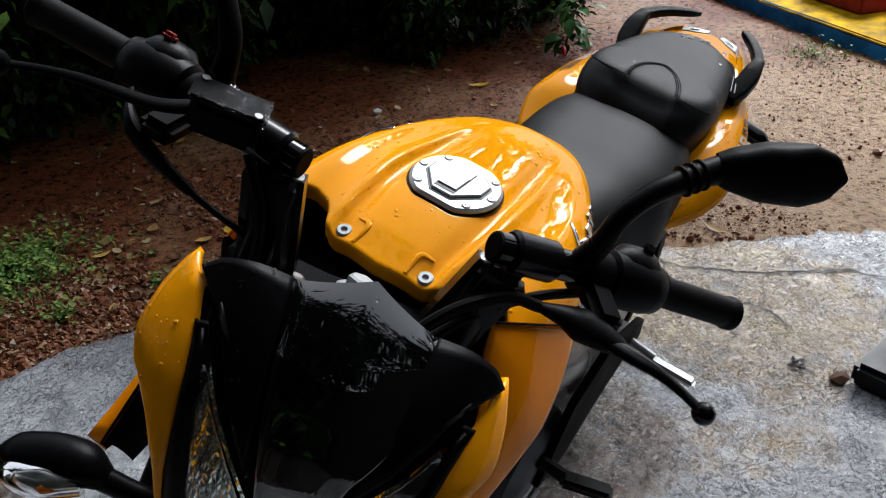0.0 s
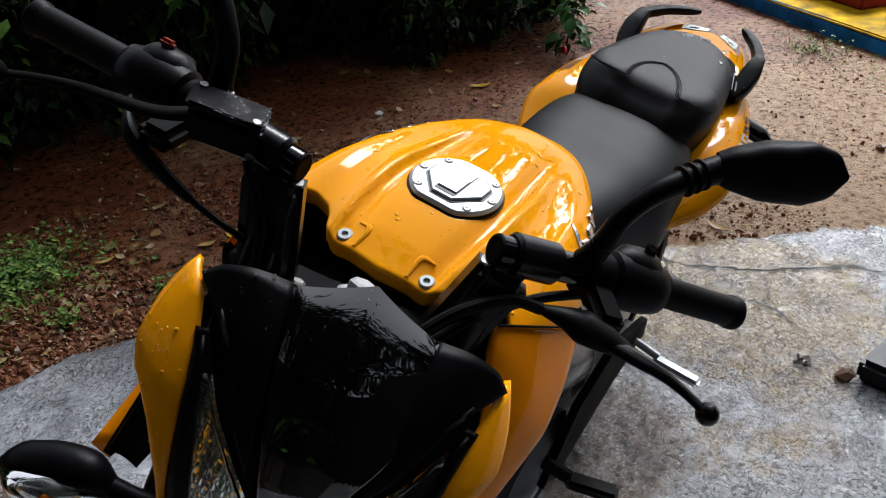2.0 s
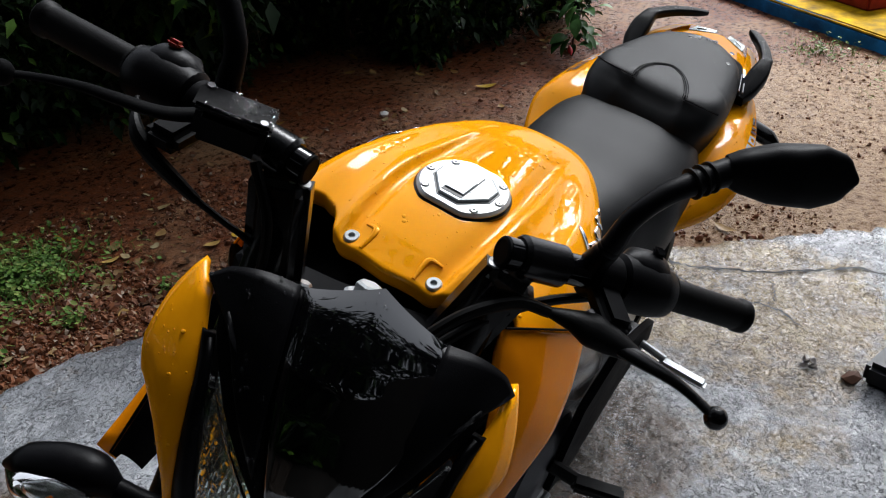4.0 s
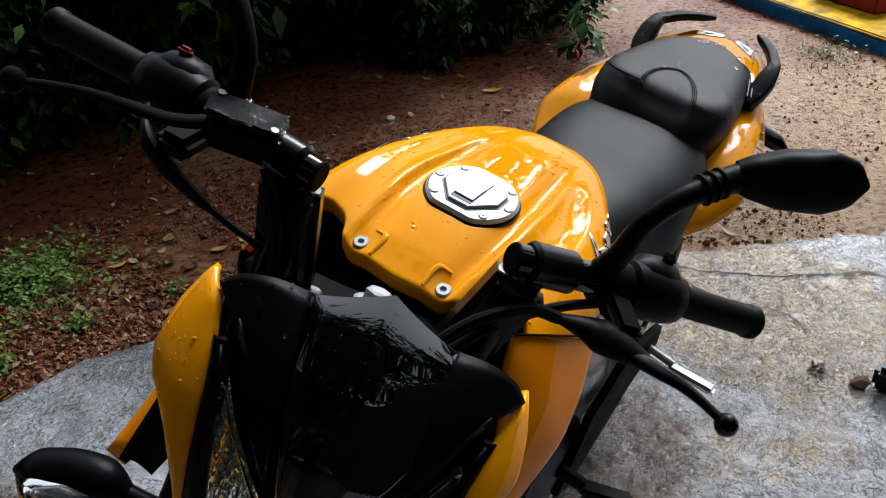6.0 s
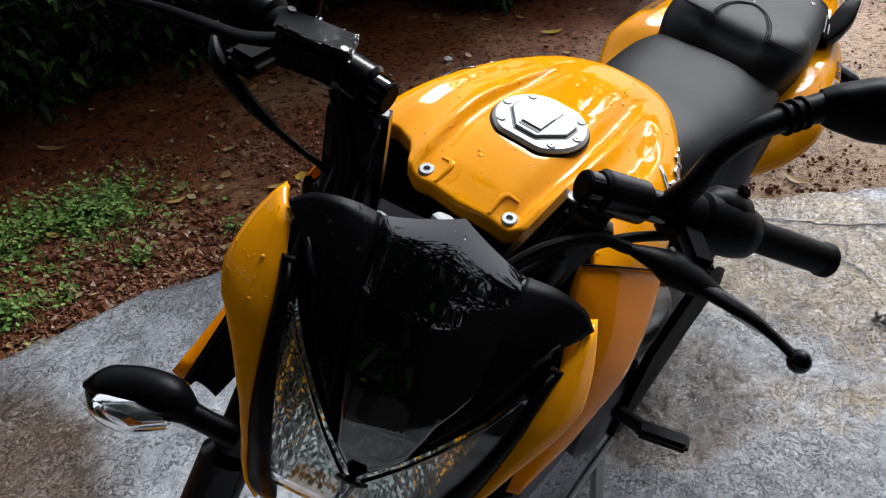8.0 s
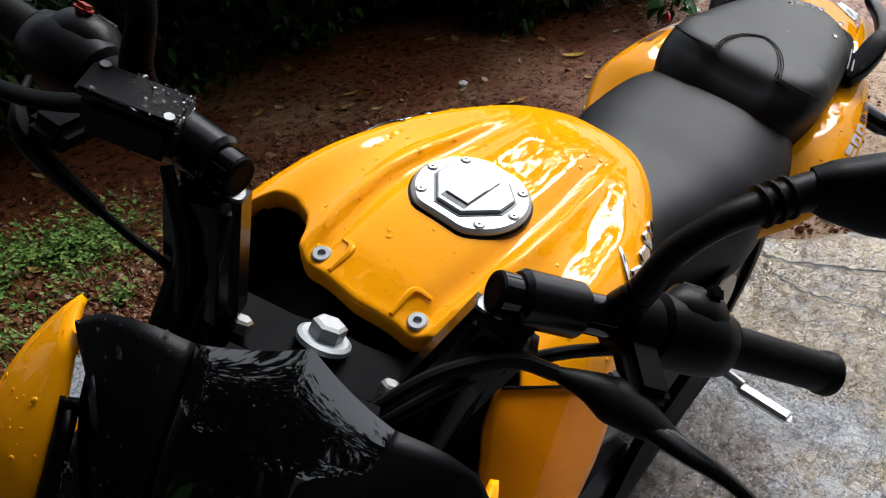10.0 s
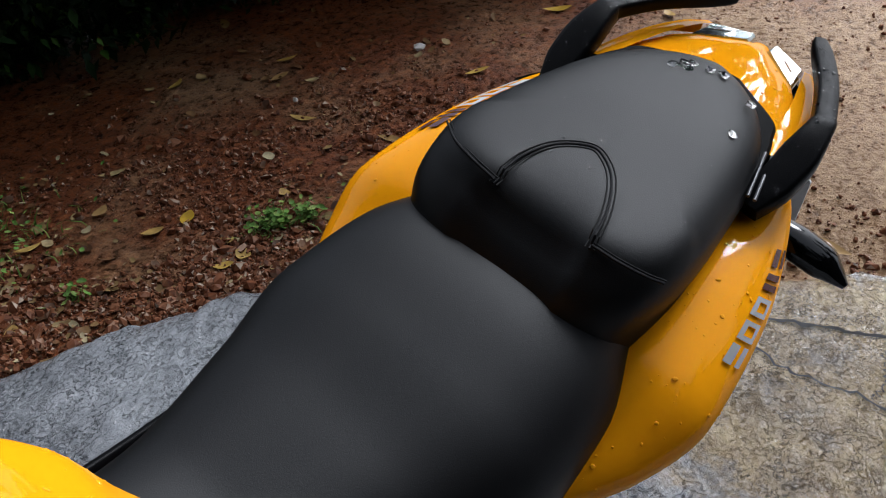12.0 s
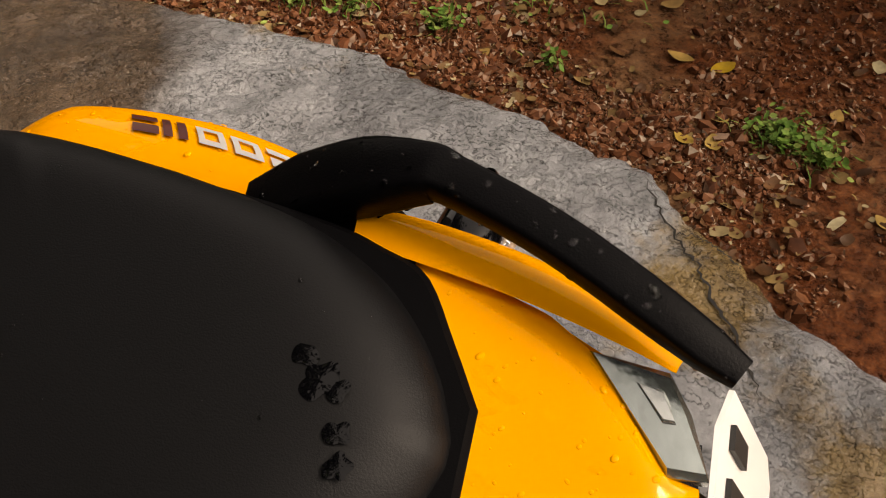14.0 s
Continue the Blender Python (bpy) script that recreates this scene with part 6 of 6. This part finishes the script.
# front wheel, mudguard
FAX = Vector((0.448, 0, 1.0)) + DOWN * 0.775 + Vector((0.045, 0, 0.0))


def wheel(name, c, r, w, turn_with_bars):
    f = bpart if not turn_with_bars else spart
    tyre = f(name, lathe_mesh([(-w * 0.5, r * 0.80), (-w * 0.52, r * 0.86), (-w * 0.42, r * 0.94), (-w * 0.2, r * 0.99), (0, r), (w * 0.2, r * 0.99), (w * 0.42, r * 0.94), (w * 0.52, r * 0.86), (w * 0.5, r * 0.80), (0, r * 0.76)], c, (0, 1, 0), 64), RUBBER, label="black motorcycle wheel with a worn tyre", sharp=40)
    f("rim", merge(lathe_mesh([(-w * 0.42, r * 0.80), (-w * 0.3, r * 0.70), (w * 0.3, r * 0.70), (w * 0.42, r * 0.80)], c, (0, 1, 0), 64), lathe_mesh([(-0.05, 0.03), (0.05, 0.03)], c, (0, 1, 0), 24)), SATIN, tyre)
    for k in range(6):
        a = k * math.pi / 3
        d = Vector((math.cos(a), 0, math.sin(a)))
        f("spoke", tube_mesh([c + d * 0.025, c + d * r * 0.72], [0.016, 0.012], 8), SATIN, tyre)
    f("brake_disc", lathe_mesh([(0, r * 0.5), (0.004, r * 0.5)], c + Vector((0, 0.065, 0)), (0, 1, 0), 48), STEEL, tyre)


wheel("front_wheel", FAX, 0.297, 0.10, True)
spart("front_mudguard", grid_mesh(lambda u, v: FAX + Vector((0.325 * math.cos(radians(55 + 115 * u)), 0, 0.325 * math.sin(radians(55 + 115 * u)))) + Vector((-0.03 * (2 * v - 1) ** 2 * math.cos(radians(55 + 115 * u)), 0.066 * (2 * v - 1), -0.03 * (2 * v - 1) ** 2)), 24, 10), YELLOW, solid=0.004, label="yellow front mudguard")
RAX = Vector((-0.54, 0, 0.297))
wheel("rear_wheel", RAX, 0.297, 0.13, False)

# frame, engine, radiator, exhaust, pegs, stand
for s in (1, -1):
    bpart("frame_spar", tube_mesh(smooth_path([(0.40, s * 0.05, 0.90), (0.30, s * 0.105, 0.82), (0.12, s * 0.125, 0.72), (-0.05, s * 0.12, 0.62), (-0.13, s * 0.11, 0.50)], 16), [0.022, 0.030, 0.032, 0.030, 0.026], 12, 1.3), SATIN, label="black perimeter frame spar")
    bpart("subframe", tube_mesh(smooth_path([(-0.06, s * 0.11, 0.70), (-0.22, s * 0.115, 0.73), (-0.42, s * 0.105, 0.80), (-0.60, s * 0.08, 0.86)], 10), 0.013, 10), SATIN)
    bpart("side_cover", grid_mesh(lambda u, v: Vector((0.06 - 0.34 * u, s * (0.118 + 0.022 * math.sin(math.pi * u) - 0.012 * v), 0.80 - 0.05 * math.sin(math.pi * u) - (0.14 - 0.09 * u) * v)), 14, 8), MATTE, solid=0.006, label="matte black side cover")
    plate_ = bpart("peg_bracket", prism_mesh([(-0.02, 0.56), (-0.12, 0.62), (-0.30, 0.56), (-0.33, 0.50), (-0.22, 0.46), (-0.08, 0.36), (0.0, 0.38)], 0.014, (0, s * 0.155 + 0.007, 0), (1, 0, 0), (0, 0, 1), 0.003), DULL, label="black cast footrest bracket")
    bpart("rear_footrest", merge(tube_mesh([(-0.268, s * 0.16, 0.530), (-0.263, s * 0.21, 0.527)], 0.007, 10), box_mesh((0.026, 0.086, 0.013), (-0.259, s * 0.247, 0.523), bevel=0.006, seg=3)), ALU, plate_, "bright aluminium footrest")
    bpart("front_footrest", merge(tube_mesh([(0.01, s * 0.15, 0.45), (0.0, s * 0.19, 0.44)], 0.012, 10), box_mesh((0.032, 0.085, 0.020), (-0.018, s * 0.228, 0.428), Matrix.Rotation(radians(s * 20), 4, "Z"), 0.006)), RUBBER, plate_, "black rubber footrest")
bpart("swingarm", merge(box_mesh((0.46, 0.04, 0.06), (-0.33, 0.095, 0.34), Matrix.Rotation(radians(-8), 4, "Y"), 0.01), box_mesh((0.46, 0.04, 0.06), (-0.33, -0.095, 0.34), Matrix.Rotation(radians(-8), 4, "Y"), 0.01), box_mesh((0.06, 0.22, 0.07), (-0.12, 0, 0.37), bevel=0.01)), SATIN)
engine = bpart("engine", merge(box_mesh((0.34, 0.22, 0.22), (0.06, 0, 0.40), bevel=0.03, seg=3), box_mesh((0.17, 0.17, 0.26), (0.17, 0, 0.62), Matrix.Rotation(radians(18), 4, "Y"), 0.02, 3), lathe_mesh([(0, 0.095), (0.02, 0.095), (0.035, 0.075), (0.04, 0.03)], (-0.02, 0.11, 0.41), (0, 1, 0), 32), lathe_mesh([(0, 0.08), (0.02, 0.08), (0.035, 0.06), (0.04, 0.02)], (0.10, -0.15, 0.41), (0, 1, 0), 32)), ENGINE, label="grey cast engine block")
for k in range(9):
    bpart("cooling_fin", box_mesh((0.19, 0.19, 0.006), (0.145 + 0.007 * k, 0, 0.54 + 0.022 * k), Matrix.Rotation(radians(18), 4, "Y"), 0.001), ENGINE, engine)
bpart("radiator", merge(box_mesh((0.03, 0.24, 0.20), (0.40, 0, 0.68), Matrix.Rotation(radians(-20), 4, "Y"), 0.006), box_mesh((0.05, 0.03, 0.20), (0.40, 0.125, 0.68), Matrix.Rotation(radians(-20), 4, "Y"), 0.01)), SATIN)
bpart("silencer", tube_mesh(smooth_path([(0.22, -0.05, 0.30), (0.0, -0.07, 0.20), (-0.15, -0.13, 0.22), (-0.30, -0.16, 0.26)], 14), [0.025, 0.03, 0.055, 0.05], 16, 0.8), SATIN)
bpart("gear_lever", merge(tube_mesh([(0.02, 0.165, 0.40), (0.16, 0.165, 0.36)], 0.006, 8), tube_mesh([(0.16, 0.16, 0.36), (0.16, 0.215, 0.36)], 0.009, 10)), STEEL)
bpart("side_stand", tube_mesh(smooth_path([(-0.04, 0.13, 0.33), (-0.02, 0.19, 0.17), (0.0, 0.235, 0.065)], 8), [0.014, 0.012, 0.012], 10), STEEL, label="steel side stand")
bpart("stand_foot", box_mesh((0.06, 0.045, 0.01), (0.0, 0.238, 0.066), Matrix.Rotation(radians(14.7), 4, "X"), 0.003), STEEL)
bpart("centre_tunnel", box_mesh((0.50, 0.17, 0.12), (-0.16, 0, 0.72), bevel=0.02), MATTE)
bpart("airbox", box_mesh((0.30, 0.20, 0.12), (0.20, 0, 0.83), bevel=0.03), MATTE)


# ---- rain drops on the bike ----
def drops(name, mesh, count, parent, seed, low, high, lift, keep=None, steer=False, up=0.15, water=WATER):
    """Flattened beads of water on the upper faces of a mesh."""
    rng = random.Random(seed)
    v = [Vector(p) for p in mesh[0]]
    if steer:
        v = [STEER @ p for p in v]
    tris, weights = [], []
    for f in mesh[1]:
        if len(f) < 3:
            continue
        a, b, c = v[f[0]], v[f[1]], v[f[2]]
        n = (b - a).cross(c - a)
        if n.length < 1e-10:
            continue
        mid = (a + b + c) / 3
        if keep is not None and not keep(mid):
            continue
        nn = n.normalized()
        if nn.z < 0:
            nn = -nn
        if nn.z < up:
            continue
        tris.append((f, nn))
        weights.append(n.length)
    verts, faces = [], []
    for f, nn in rng.choices(tris, weights, k=count):
        a, b, c = v[f[0]], v[f[1]], v[f[2 if rng.random() < 0.5 or len(f) < 4 else 3]]
        s, t = rng.random(), rng.random()
        if s + t > 1:
            s, t = 1 - s, 1 - t
        p = a + (b - a) * s + (c - a) * t + nn * lift
        r = low + (high - low) * rng.random() ** 3
        e1 = nn.orthogonal().normalized()
        e2 = nn.cross(e1)
        st = rng.uniform(0.8, 1.3)
        k = len(verts)
        for h, q in ((-0.05, 1.0), (0.15, 0.9), (0.26, 0.6)):
            for j in range(8):
                w = j * math.pi / 4
                verts.append(p + nn * r * h + e1 * r * q * st * math.cos(w) + e2 * r * q / st * math.sin(w))
        verts.append(p + nn * r * 0.31)
        for lvl in range(2):
            for j in range(8):
                x0, x1 = k + lvl * 8 + j, k + lvl * 8 + (j + 1) % 8
                faces.append((x0, x1, x1 + 8, x0 + 8))
        faces += [(k + 16 + j, k + 16 + (j + 1) % 8, k + 24) for j in range(8)]
        faces.append(tuple(reversed(range(k, k + 8))))
    ob = part(name, (verts, faces), water, parent, "clear beads of rain", 60)
    tagged(ob, kind="stuff")


drops("beading", tank_mesh, 700, tank, 1, 0.0007, 0.0027, 0.0, lambda p: (p - CAP).length > 0.055, water=BEAD)
drops("beading", ([Vector(p) for p in panel_mesh[0]], panel_mesh[1]), 220, bike, 2, 0.0006, 0.0022, 0.0005, None, False, 0.0, BEAD)
drops("beading", mirrored(panel_mesh), 160, bike, 3, 0.0006, 0.0022, 0.0005, None, False, 0.0, BEAD)
drops("beading", grid_mesh(cowl_point, 24, 28), 150, bike, 4, 0.0006, 0.0022, 0.0, water=BEAD)
drops("beading", grid_mesh(pillion_point, 120, 40, close_u=True), 90, pillion, 5, 0.0004, 0.0016, 0.0, lambda p: p.z > 0.93)
drops("beading", grid_mesh(mask_panel(lambda v: -0.055, lambda v: 0.07, 0.0043), 14, 14), 170, bike, 6, 0.0005, 0.0016, 0.0, None, True, 0.0)
drops("beading", (lens_mesh[0], lens_mesh[1]), 110, bike, 12, 0.0005, 0.0018, 0.0035, None, True, -2.0)
drops("beading", cheek_mesh, 60, bike, 13, 0.0006, 0.0020, 0.0005, None, True, -2.0, BEAD)
drops("beading", wing_mesh, 60, bike, 14, 0.0006, 0.0020, 0.0005, None, True, -2.0)
drops("beading", box_mesh((0.033, 0.066, 0.007), (0.446, -0.163, 1.139), RESERVE, 0.0), 200, res, 7, 0.0006, 0.0022, 0.0, None, True, 0.5)
drops("beading", grid_mesh(lambda u, v: CAP + Vector((0.028 * (2 * u - 1), 0.020 * (2 * v - 1), 0.0083)), 4, 4), 26, cap, 8, 0.0006, 0.0018, 0.0, None, False, 0.5)
rngw = random.Random(17)
for x, y, r in ((-0.532, 0.064, 0.0042), (-0.580, 0.056, 0.0046), (-0.582, -0.013, 0.0072), (-0.594, 0.006, 0.0046), (-0.598, 0.018, 0.0050), (-0.574, -0.022, 0.0046), (-0.590, -0.010, 0.0044)):
    lumps = [rngw.uniform(0.7, 1.35) for _ in range(9)]

    def film(u, v, x=x, y=y, r=r, lumps=lumps):
        a = 2 * math.pi * v
        w = r * u * curve_at(v * 9, list(range(10)), lumps + lumps[:1])
        px, py = x + w * math.cos(a), y + w * math.sin(a)
        return Vector((px, py, pillion_top(px - 0.004, py) + 0.0001 + 0.0003 * (1 - u * u)))
    bpart("water_bead", grid_mesh(film, 6, 27, close_v=True), GLOSS, pillion, "dark bead of rain water on the vinyl", 80)

for k, (mesh_, rail_) in enumerate(RAILS):
    drops("beading", mesh_, 130, rail_, 30 + k, 0.0007, 0.0024, 0.0, None, False, 0.4)
